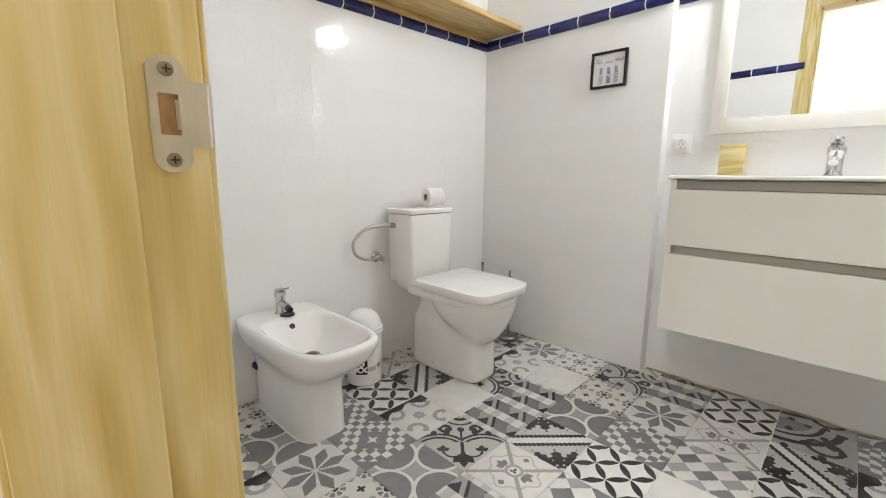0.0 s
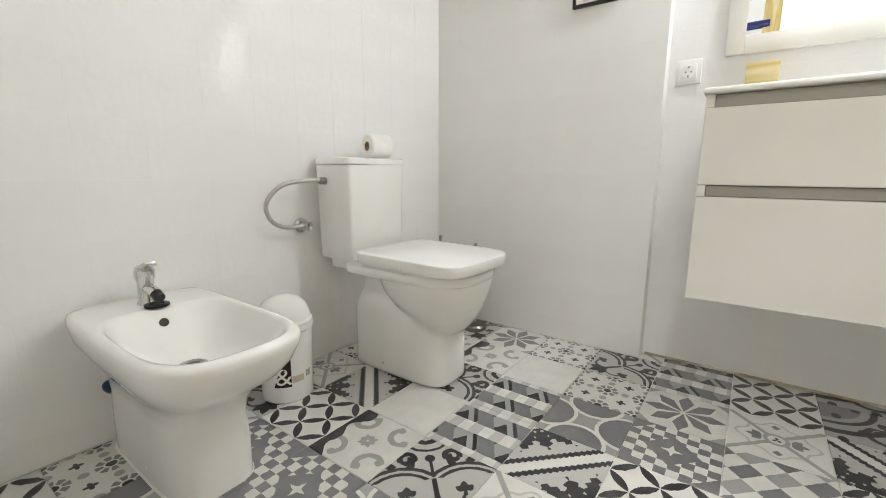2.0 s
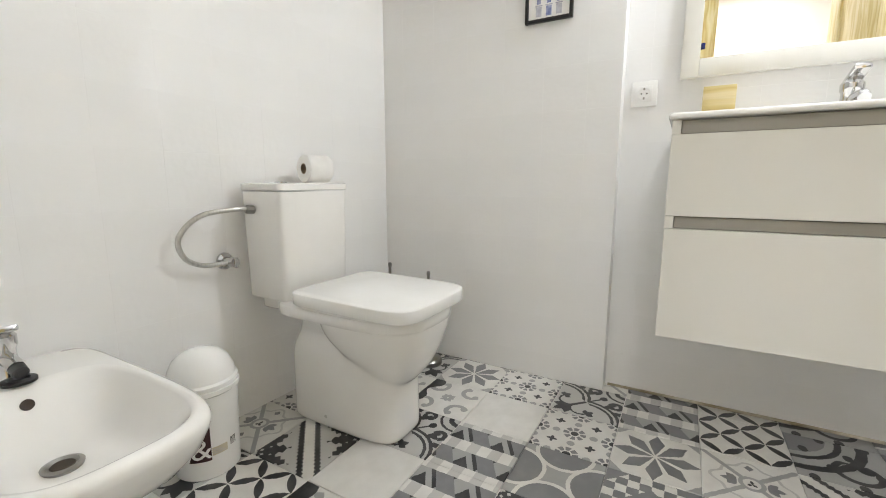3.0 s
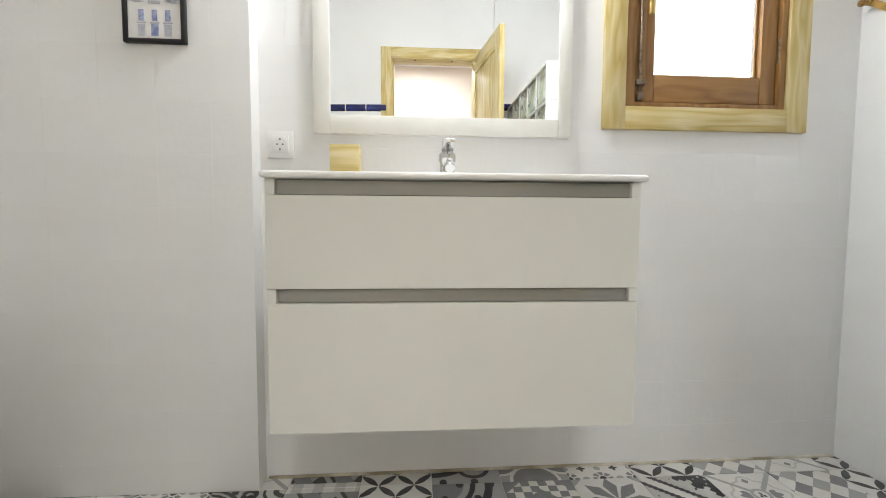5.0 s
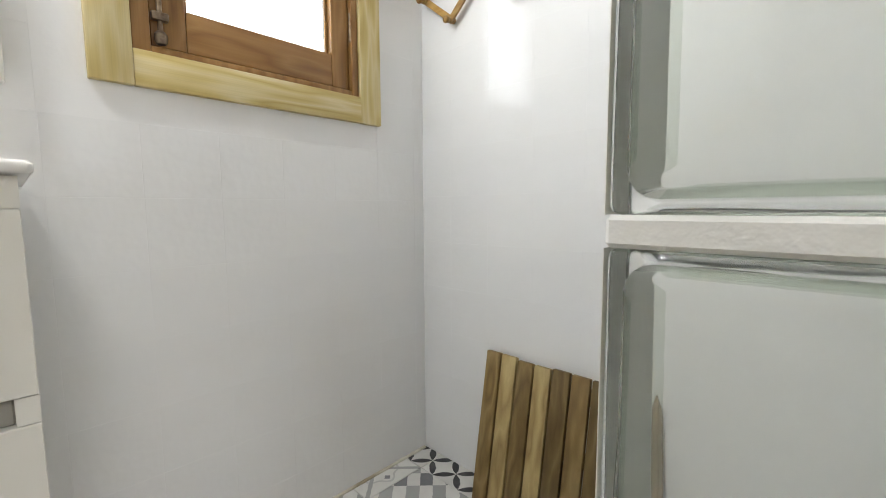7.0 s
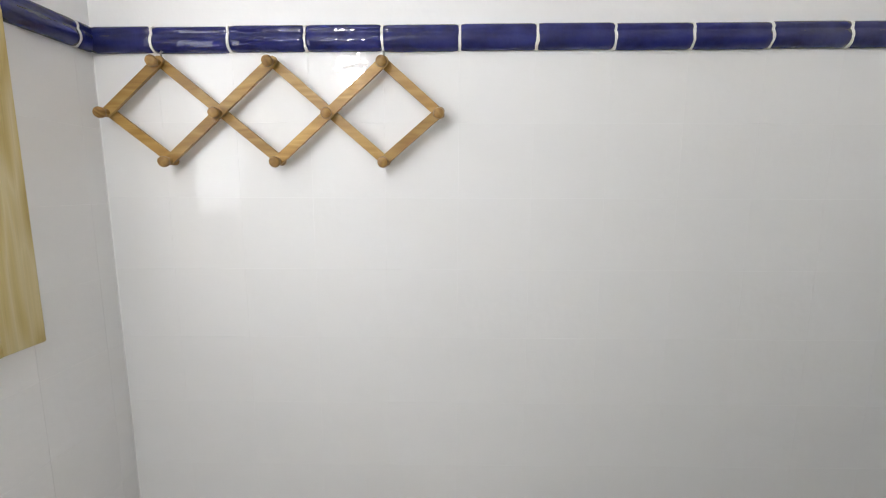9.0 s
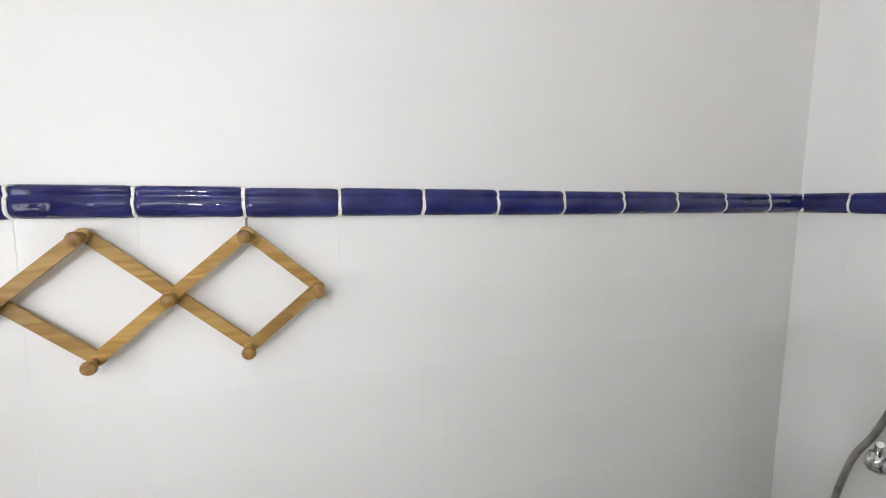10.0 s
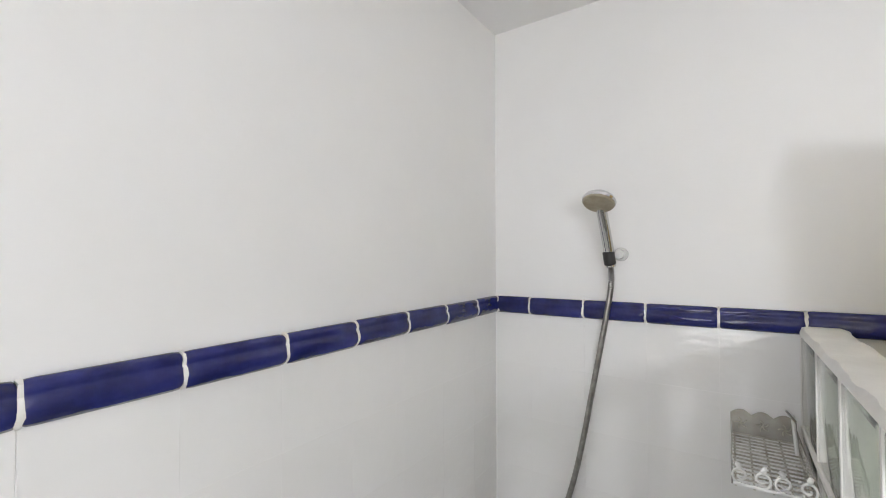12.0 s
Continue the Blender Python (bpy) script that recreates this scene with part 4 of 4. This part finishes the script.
def basin():
    ob = thing("washbasin", "white ceramic washbasin slab on the vanity unit", "basin")
    x0, x1, y0, y1, z0, z1 = -0.518, 0.390, 1.853, 2.382, 1.0230, 1.0380
    bm = bmesh.new()

    def rect(ax, bx, ay, by, z, r, n=7):
        pts = []
        for cx, cy, q in ((bx - r, by - r, 0), (ax + r, by - r, 1), (ax + r, ay + r, 2), (bx - r, ay + r, 3)):
            for k in range(n):
                a = (q + k / (n - 1)) * math.pi / 2
                pts.append(Vector((cx + r * math.cos(a), cy + r * math.sin(a), z)))
        return pts

    skin(bm, [rect(x0 + 0.003, x1 - 0.003, y0 + 0.003, y1, z0, 0.006), rect(x0, x1, y0, y1, z0 + 0.003, 0.008), rect(x0, x1, y0, y1, z1 - 0.004, 0.008), rect(x0 + 0.004, x1 - 0.004, y0 + 0.004, y1 - 0.002, z1, 0.008),
              rect(-0.33, 0.20, 1.93, 2.23, z1 - 0.0005, 0.06), rect(-0.315, 0.185, 1.945, 2.215, z1 - 0.008, 0.06), rect(-0.29, 0.16, 1.97, 2.20, z1 - 0.013, 0.06)])
    part("slab", bm, M_CERAMIC, ob, smooth=50)
    tap = thing("basin_tap", "chrome single lever basin tap standing on the washbasin", "tap", (-0.062, 2.275, z1))
    part("body", lathe([(0.029, 0), (0.029, 0.006), (0.025, 0.012), (0.024, 0.080), (0.028, 0.086), (0.028, 0.106), (0.020, 0.116)], 26), M_CHROME, tap)
    part("spout", tube([(0, -0.01, 0.055), (0, -0.05, 0.062), (0, -0.10, 0.060), (0, -0.120, 0.048)], 0.015, 6), M_CHROME, tap)
    grip = box((-0.020, -0.082, 0), (0.020, 0.026, 0.016), 0.006)
    bmesh.ops.transform(grip, matrix=pose(0, 0, 0.110, -16, 0, 0), verts=grip.verts)
    part("lever", grip, M_CHROME, tap)
    block = thing("wooden_block", "small pale wooden block standing on the washbasin", "wooden block", (-0.392, 2.285, z1))
    part("block", box((-0.046, -0.035, 0), (0.046, 0.035, 0.132), 0.002), M_PINE_X, block)


vanity()
basin()


def mirror():
    ob = thing("wall_mirror", "rectangular mirror in a white painted frame", "mirror")
    x0, x1, z0, z1, yf, yb = -0.513, 0.381, 1.225, 2.16, 2.358, 2.383
    i = 0.057
    part("frame_side", box((x0, yf, z0), (x0 + i, yb, z1), 0.003), M_WHITEWOOD, ob)
    part("frame_side", box((x1 - i + 0.012, yf, z0), (x1, yb, z1), 0.003), M_WHITEWOOD, ob)
    part("frame_rail", box((x0 + i, yf, z0), (x1 - i + 0.012, yb, z0 + 0.062), 0.003), M_WHITEWOOD, ob)
    part("frame_rail", box((x0 + i, yf, z1 - i), (x1 - i + 0.012, yb, z1), 0.003), M_WHITEWOOD, ob)
    part("mirror_glass", box((x0 + i - 0.002, yf + 0.007, z0 + 0.060), (x1 - i + 0.014, yf + 0.011, z1 - i + 0.002)), M_MIRROR, ob, "clear mirror glass")


mirror()


def wall_lamp():
    ob = thing("wall_lamp", "small chrome spot lamp above the mirror, lit", "wall lamp", (-0.06, 2.388, 2.27))
    part("rose", lathe([(0.045, 0), (0.045, 0.010), (0.030, 0.018)], 26, aim((0, 0.002, 0), (0, -1, 0))), M_CHROME, ob)
    for s in (-1, 1):
        arm = part("arm", tube([(s * 0.01, -0.015, 0), (s * 0.03, -0.05, -0.005), (s * 0.06, -0.07, -0.01)], 0.006, 5), M_CHROME, ob)
        head = part("head", lathe([(0.012, 0), (0.024, 0.01), (0.026, 0.05), (0.024, 0.05), (0.022, 0.012)], 22, aim((s * 0.06, -0.065, -0.005), (s * 0.10 - 0.12, -0.30, -0.10))), M_CHROME, ob)
        part("bulb", lathe([(0.006, 0), (0.020, 0.006), (0.020, 0.010), (0.010, 0.016)], 18, aim((s * 0.06 - 0.006, -0.105, -0.022), (s * 0.10 - 0.12, -0.30, -0.10))), M_BULB, head, "lit warm white bulb")


wall_lamp()


def socket():
    ob = thing("power_socket", "white earthed wall socket beside the mirror", "socket", (-0.628, 2.384, 1.187))
    m = aim((0, 0.002, 0), (0, -1, 0))
    part("plate", box((-0.044, -0.009, -0.046), (0.044, 0, 0.046), 0.003), M_PLASTIC, ob)
    part("insert", box((-0.029, -0.0125, -0.029), (0.029, -0.009, 0.029), 0.002), M_PLASTIC, ob)
    well = part("well", lathe([(0.0215, 0.0140), (0.0215, 0.0152), (0.0200, 0.0153), (0.0190, 0.0146)], 28, m), M_PLASTIC, ob, "white round socket well")
    # pin holes are solid black discs, their inner shade given as colour
    for x in (-0.0095, 0.0095):
        part("pin_hole_shade", lathe([(0.0028, 0.0154), (0.0026, 0.0160)], 12, m @ pose(x, 0, 0)), M_BLACK, well)
    for z in (-0.017, 0.017):
        part("earth_clip", box((-0.003, -0.0150, z - 0.004), (0.003, -0.0134, z + 0.004)), M_DARKSTEEL, well)


socket()

# ---- shower side ----


def coat_rack():
    ob = thing("peg_rack", "folding wooden peg rack hanging on the tiled wall", "coat rack", (1.494, -0.010, -0.001))
    ys = [2.372, 2.247, 2.119, 1.995, 1.871, 1.748, 1.624]
    zt, zm, zb = 1.842, 1.734, 1.628
    top = {1: (ys[1], zt), 3: (ys[3], zt), 5: (ys[5], zt)}
    low = {1: (ys[1] - 0.008, zb), 3: (ys[3] - 0.005, zb), 5: (ys[5], zb)}
    mid = {0: (ys[0], zm), 2: (ys[2] + 0.0, zm), 4: (ys[4], zm), 6: (ys[6], zm)}

    def slat(p, q, x, name="slat"):
        d = Vector((0, q[0] - p[0], q[1] - p[1]))
        n, d = d.length, d.normalized()
        side = Vector((0, -d.z, d.y))
        bm = bmesh.new()
        rings = []
        for xx in (x, x - 0.008):
            pts = []
            for end, sg in ((Vector((xx, *p)), -1), (Vector((xx, *q)), 1)):
                for a in np.linspace(-math.pi / 2, math.pi / 2, 7):
                    pts.append(end + sg * d * 0.013 * math.cos(a) + sg * side * 0.0108 * math.sin(a))
            rings.append(pts)
        skin(bm, rings)
        part(name, bm, M_BEECH, ob)

    for p, q in ((mid[0], low[1]), (top[1], low[3]), (top[3], low[5]), (top[5], mid[6])):
        slat(p, q, -0.002)
    for p, q in ((mid[0], top[1]), (low[1], top[3]), (low[3], top[5]), (low[5], mid[6])):
        slat(p, q, -0.0115)
    for p in [*top.values(), *low.values(), *mid.values()]:
        part("peg", lathe([(0.008, 0.004), (0.008, 0.016), (0.0065, 0.021), (0.0075, 0.026), (0.0118, 0.031), (0.0128, 0.036), (0.0108, 0.041), (0.005, 0.044)], 16, aim((-0.004, *p), (-1, p[0] + 0.02, p[1] - 0.14))), M_PEG, ob, "turned wooden peg")
    for k in (1, 5):
        part("hook", tube([(-0.004, ys[k], zt + 0.010), (-0.006, ys[k], zt + 0.022), (0.0, ys[k], zt + 0.026)], 0.0022, 5, 8), M_DARKSTEEL, ob, "small grey wire hook")


coat_rack()


def duckboard():
    ob = thing("duckboard", "slatted brown wooden shower mat leaning against the wall", "shower mat", (1.405, 2.058, 0.0), -90)
    lean = radians(9.5)
    up = Vector((0, math.sin(lean), math.cos(lean)))
    out = Vector((0, -math.cos(lean), math.sin(lean)))
    w, n = 0.062, 7
    rng = random.Random(2)
    for k in range(n):
        L = 0.498 + rng.uniform(-0.003, 0.003)
        x = k * w
        bm = box((0, 0, 0), (w - 0.006, 0.018, L), 0.003)
        m = Matrix.Translation(Vector((x, 0, 0.004)) + out * 0.0) @ Matrix.Rotation(-lean, 4, "X") @ Matrix.Translation((0, -0.018, 0.0))
        bmesh.ops.transform(bm, matrix=m, verts=bm.verts)
        part("slat", bm, M_SAPWOOD if k in (1, 3) else M_ACACIA, ob)
    for z in (0.06, 0.24, 0.42):
        bm = box((0.01, 0, z), (n * w - 0.016, 0.016, z + 0.045), 0.002)
        bmesh.ops.transform(bm, matrix=Matrix.Translation((0, 0, 0.004)) @ Matrix.Rotation(-lean, 4, "X") @ Matrix.Translation((0, 0.0005, 0)), verts=bm.verts)
        part("cross_bar", bm, M_ACACIA, ob)


duckboard()


def shower():
    ob = thing("hand_shower", "chrome hand shower with steel hose in a wall holder", "shower")
    hold = part("holder", lathe([(0.020, 0), (0.020, 0.008), (0.014, 0.012), (0.013, 0.030)], 20, aim((1.096, 0.2125, 2.075), (1.10, 1.2, 2.09))), M_HOLDER, ob, "clear plastic wall holder")
    part("clip", rod((1.118, 0.252, 2.044), (1.122, 0.259, 2.084), 0.0162, 18), M_BLACK, hold, "black holder clip")
    handle = part("handle", tube([(1.117, 0.250, 2.040), (1.122, 0.262, 2.100), (1.126, 0.282, 2.155), (1.128, 0.318, 2.215)], 0.0145, 7, 16), M_CHROME, ob)
    tip, face = (1.126, 0.335, 2.226), (1.130, 0.372, 2.159)
    part("head", lathe([(0.013, -0.020), (0.024, -0.014), (0.041, 0.000), (0.045, 0.008), (0.043, 0.014)], 32, aim(tip, face)), M_CHROME, ob)
    part("spray_face", lathe([(0.0425, 0.0143), (0.039, 0.019), (0.002, 0.021)], 32, aim(tip, face)), M_HEADFACE, ob, "grey limescaled spray face")
    part("hose", tube([(1.117, 0.249, 2.040), (1.119, 0.243, 1.98), (1.140, 0.240, 1.86), (1.174, 0.238, 1.68), (1.216, 0.242, 1.46), (1.252, 0.255, 1.32), (1.290, 0.265, 1.22), (1.31, 0.275, 1.05), (1.25, 0.28, 0.93), (1.16, 0.275, 1.03), (1.145, 0.268, 1.20)], 0.0074, 26, 12, 0.16), M_HOSE, ob, "ribbed steel shower hose")
    mix = thing("shower_mixer", "chrome wall-mounted shower mixer with lever", "mixer tap", (1.16, 0.2125, 1.255))
    part("body", rod((-0.11, 0.055, 0), (0.06, 0.055, 0), 0.024, 22), M_CHROME, mix)
    for x in (-0.085, 0.035):
        part("rosette", lathe([(0.034, 0), (0.032, 0.008), (0.018, 0.014), (0.017, 0.052)], 24, aim((x, 0, 0), (x, 1, 0))), M_CHROME, mix)
    part("knob", lathe([(0.026, 0), (0.030, 0.006), (0.030, 0.026), (0.022, 0.036)], 24, aim((0.058, 0.055, 0.0), (1, 0.055, 0.0))), M_CHROME, mix)
    part("lever", tube([(0.075, 0.060, 0.022), (0.068, 0.075, 0.045), (0.055, 0.10, 0.065)], 0.008, 5), M_CHROME, mix)


shower()


def caddy():
    ob = thing("shower_caddy", "grimy clear plastic shower rack with ornate front", "shower rack", (0.7045, 0.216, 1.50))
    w, d = 0.130, 0.30
    for z in (0.125, -0.16):
        bm = bmesh.new()
        n = 36
        rows = []
        for yy in (0.002, 0.005):
            r0 = [bm.verts.new((w * k / n + 0.004, yy, z)) for k in range(n + 1)]
            r1 = [bm.verts.new((w * k / n + 0.004, yy, z + 0.048 + 0.012 * abs(math.sin(k * math.pi / 12)))) for k in range(n + 1)]
            rows.append((r0, r1))
            for k in range(n):
                bm.faces.new((r0[k], r0[k + 1], r1[k + 1], r1[k]))
        for k in range(n):
            bm.faces.new((rows[0][1][k], rows[0][1][k + 1], rows[1][1][k + 1], rows[1][1][k]))
        back = part("back_plate", bm, M_ACRYLIC, ob, "scalloped grimy clear plastic plate")
        for k in range(3):
            cx = 0.004 + w * (k + 0.5) / 3
            bm = bmesh.new()
            for turn in range(5):
                a = turn * 2 * math.pi / 5
                tube([(cx, 0.0065, z + 0.026), (cx + 0.007 * math.cos(a + 0.4), 0.0065, z + 0.026 + 0.007 * math.sin(a + 0.4)), (cx + 0.014 * math.cos(a), 0.0065, z + 0.026 + 0.014 * math.sin(a))], 0.0013, 3, 6, bm=bm)
            part("flower_relief", bm, M_GRIME, back)
        for k in range(15):
            y = 0.012 + k * (d - 0.018) / 14
            part("grid_bar", box((0.004, y, z), (w, y + 0.0026, z + 0.003)), M_GRIME, ob)
        for k in range(5):
            x = 0.006 + k * (w - 0.012) / 4
            part("grid_bar", box((x, 0.008, z - 0.004), (x + 0.0035, d, z - 0.0002)), M_GRIME, ob)
        part("side_rail", box((0.003, 0.006, z), (0.006, d + 0.004, z + 0.030), 0.001, 1), M_ACRYLIC, ob)
        part("side_rail", box((w, 0.006, z), (w + 0.003, d + 0.004, z + 0.030), 0.001, 1), M_ACRYLIC, ob)
        yf = d + 0.0025
        front = part("front_rail", box((0.0065, d, z), (w - 0.0005, d + 0.005, z + 0.006), 0.001, 1), M_PLASTIC, ob, "white ornate basket front")
        for k in range(4):
            cx, s = 0.018 + k * (w - 0.030) / 3, 1 if k % 2 else -1
            pts = [(cx + s * 0.013 * (1 - a / 9) * math.cos(a), yf, z + 0.020 + 0.014 * (1 - a / 9) * math.sin(a)) for a in np.linspace(-1.6, 6.2, 14)]
            part("scroll", tube(pts, 0.0024, 3, 8), M_PLASTIC, front)
            part("leaf", lathe([(0.001, 0), (0.005, 0.006), (0.004, 0.014), (0.0005, 0.016)], 10, aim((cx, yf, z + 0.030), (cx + s * 0.4, yf, z + 1))), M_PLASTIC, front)
    part("rail", tube([(0.012, 0.006, 0.19), (0.012, 0.10, 0.115), (0.012, 0.20, 0.03), (0.012, 0.22, -0.16)], 0.004, 6), M_PLASTIC, ob, "white plastic carrying rail")
    part("hook", tube([(0.022, 0.0, 0.195), (0.022, 0.016, 0.198), (0.008, 0.03, 0.182)], 0.0026, 5), M_DARKSTEEL, ob, "small grey hook")


caddy()

M_STAIN = bumpy(mottle(material("stained_grout", (0.55, 0.50, 0.40), 0.8), (0.34, 0.29, 0.20), (0.68, 0.64, 0.55), 7, (1, 1, 1), 0.38, 0.62), 60, 0.5)
tagged(new("trim", finish(tube([(-0.69, 2.381, 0.002), (0.2, 2.389, 0.003), (0.9, 2.395, 0.002), (1.495, 2.400, 0.003)], 0.006, 10, 10), "trim", M_STAIN)), "uneven stained grout bead along the floor edge", "grout bead", kind="structure")

# ---- glazed wall tiles and the blue border ----


def tile_mesh(w, h, name, mat, edge=0.0004, thick=0.0004):
    e, t = edge, thick
    co = [(-w / 2, 0, -h / 2), (w / 2, 0, -h / 2), (w / 2, 0, h / 2), (-w / 2, 0, h / 2), (-w / 2, -t * 0.6, -h / 2), (w / 2, -t * 0.6, -h / 2), (w / 2, -t * 0.6, h / 2), (-w / 2, -t * 0.6, h / 2),
          (-w / 2 + e, -t, -h / 2 + e), (w / 2 - e, -t, -h / 2 + e), (w / 2 - e, -t, h / 2 - e), (-w / 2 + e, -t, h / 2 - e)]
    fs = [(8, 9, 10, 11)]
    for k in range(4):
        n = (k + 1) % 4
        fs += [(k, n, 4 + n, 4 + k), (4 + k, 4 + n, 8 + n, 8 + k)]
    me = bpy.data.meshes.new(name)
    me.from_pydata(co, [], fs)
    me.materials.append(mat)
    return me


def border_mesh(w):
    """A border tile: a rounded moulding with a small ridge along its top."""
    prof = [(0.0, 0.0), (-0.007, 0.001), (-0.014, 0.007), (-0.018, 0.015), (-0.0185, 0.024), (-0.016, 0.033), (-0.0125, 0.037), (-0.0125, 0.041), (-0.014, 0.046), (-0.012, 0.052), (-0.006, 0.056), (0.0, 0.056)]
    bm = bmesh.new()
    rings = [[Vector((x, y * k, 0.028 + (z - 0.028) * k)) for y, z in prof] for x, k in ((-w / 2, 0.86), (-w / 2 + 0.003, 0.97), (-w / 2 + 0.012, 1.0), (w / 2 - 0.012, 1.0), (w / 2 - 0.003, 0.97), (w / 2, 0.86))]
    skin(bm, rings)
    return finish(bm, "border_tile", M_BLUE, 50)


BG = ((0, 0.0), (-0.008, 0.0015), (-0.0165, 0.008), (-0.0205, 0.016), (-0.0208, 0.025), (-0.0185, 0.034), (-0.0155, 0.038), (-0.0165, 0.046), (-0.014, 0.053), (-0.007, 0.0565), (0, 0.057))
TILES, BORDERS = {}, {}
rng_t = random.Random(11)


def tiled(ob, x0, x1, phase, z0, z1, border=True, skip=None, low=0.0):
    """Tiles on a wall from x0 to x1 along it; the border's foot climbs from z0 to z1. phase: a joint's place along the wall."""
    cuts = [x0] + [phase + k * PITCH for k in range(-40, 60) if x0 + 0.012 < phase + k * PITCH < x1 - 0.012] + [x1]
    top = max(z0, z1) + 0.006
    rows = [top - k * PITCH for k in range(0, 14) if top - k * PITCH > low + 0.012] + [low]
    for a, b in zip(cuts, cuts[1:]):
        for zt, zb in zip(rows, rows[1:]):
            if skip and skip[0] < (a + b) / 2 < skip[1] and zt > skip[2]:
                continue
            key = (round(b - a - 0.0008, 4), round(zt - zb - 0.0012, 4))
            if key not in TILES:
                TILES[key] = tile_mesh(*key, "tile", M_TILE)
            t = new("tile", TILES[key])
            t.parent = ob
            t.matrix_basis = pose((a + b) / 2, -0.0001, (zt + zb) / 2, max(-0.16, min(0.16, rng_t.gauss(0, 0.11))), 0, max(-0.16, min(0.16, rng_t.gauss(0, 0.11))))
        if border and not (skip and skip[0] < (a + b) / 2 < skip[1]):
            key = round(b - a - 0.0042, 3)
            if key not in BORDERS:
                BORDERS[key] = border_mesh(key)
            t = new("border_tile", BORDERS[key])
            t.parent = ob
            f = ((a + b) / 2 - x0) / (x1 - x0)
            t.matrix_basis = pose((a + b) / 2, -0.003, z0 + (z1 - z0) * f + rng_t.gauss(0, 0.0006), rng_t.gauss(0, 0.8), -math.degrees(math.atan((z1 - z0) / (x1 - x0))), rng_t.gauss(0, 0.25))
    if border:
        bm = bmesh.new()
        f = 0.052
        for c in cuts[1:-1]:
            if skip and skip[0] - 0.05 < c < skip[1] + 0.05:
                continue
            zc = z0 + (z1 - z0) * (c - x0) / (x1 - x0)
            rings = []
            for dx in (-0.0027, -0.0013, 0.0013, 0.0027):
                wob = [rng_t.gauss(0, 0.0009) for _ in BG]
                rings.append([Vector((c + dx * 1.0 + wob[k], y * (0.985 if abs(dx) > 0.002 else 1.0), zc + z)) for k, (y, z) in enumerate(BG)])
            skin(bm, rings)
        part("border_grout", bm, M_MORTAR, ob, "white grout behind the border")




def corner_grout(x, y, z):
    bm = bmesh.new()
    rng = random.Random(8)
    rings = []
    for k in range(9):
        h = k / 8
        q = 0.017 + 0.004 * math.sin(7 * h) + rng.uniform(-0.002, 0.002)
        rings.append([Vector((x + sx * q * (0.75 if 0 < k < 8 else 0.3), y + sy * q * (0.75 if 0 < k < 8 else 0.3), z + 0.058 * h)) for sx, sy in ((-1, -0.4), (0.4, -0.4), (0.4, 1), (-1, 1))])
    skin(bm, rings)
    return bm


LA, LB1, LB2 = math.dist(A0, AB), math.dist(AB, BS), math.dist(B0, BC)
LC, LD, LE = math.dist(BC, CD), math.dist(CD, D1), math.dist(DR, A0)
tiled(wall_a, 0.0, LA - 0.004, 0.06, 1.800, 1.803)
tiled(wall_b1, 0.004, LB1, 0.115, 1.803, 1.822)
tiled(wall_b2, 0.002, LB2 - 0.004, 0.09, 1.826, 1.864, skip=(1.208, 1.988, 1.27))
tiled(wall_c, 0.004, LC - 0.004, 0.147, 1.864, 1.880)
tiled(wall_d, 0.004, LD, 0.129, 1.880, 1.882)
tiled(wall_e, 0.004, LE - 0.004, 0.05, 1.880, 1.84, skip=(0.0, 0.99, -1))

corner = new("corner_grout", finish(corner_grout(1.4985, 0.2185, 1.8795), "corner_grout", M_MORTAR, 40))
corner.parent = wall_d
corner.matrix_parent_inverse = wall_d.matrix_world.inverted()
tagged(corner, "lumpy white grout where two border runs meet")

# ---- floor tiles ----
FLOOR_MAP = [
    "scroll leaf dots leaf diam star curl wave dots star ros leaf flower leaf",
    "leaf diam curl braid white zig flower dots scroll star wave curl zig ros",
    "dots wave star dots zig diam white star leaf flower zig dots scroll wave",
    "flower ros ros wave braid scroll dots curl ros zig leaf star white diam",
    "scroll leaf curl scroll flower diam zig wave scroll diam curl wave dots leaf",
    "flower zig white braid zig leaf white star dots leaf flower ros braid zig",
    "dots braid scroll braid wave ros diam leaf wave white star scroll curl flower",
    "star curl curl white dots star flower zig curl ros diam braid dots white",
    "zig scroll star dots scroll braid leaf swirl ros star zig flower diam leaf",
    "leaf dots zig star flower braid leaf swirl wave dots leaf diam flower leaf",
]
ft = tile_mesh(TX - 0.0012, TY - 0.0012, "floor_tile", M_GROUT, 0.0018, 0.0045)
FT = {}
for k, mt in M_PRINT.items():
    me = ft.copy()
    me.transform(Matrix.Rotation(radians(-90), 4, "X"))
    me.materials.clear()
    me.materials.append(mt)
    FT[k] = me
names = sorted(DESIGNS)
rng_f = random.Random(4)
for j in range(-7, 9):
    for i in range(14):
        x, y = -1.730 + TX * i, 0.703 + TY * (j - 1)
        if y < 0.05 and not -1.40 < x < 1.22:
            continue
        kind = FLOOR_MAP[j + 1].split()[i] if j >= -1 else rng_f.choice(names)
        t = new("floor_tile", FT[kind])
        t.parent = floor
        turn = {(4, 4): 90, (4, 7): -90, (2, 5): -90}.get((i, j), 0)
        t.matrix_basis = pose(x, y, -0.0045 + rng_f.gauss(0, 0.0002), rng_f.gauss(0, 0.05), rng_f.gauss(0, 0.05), turn)
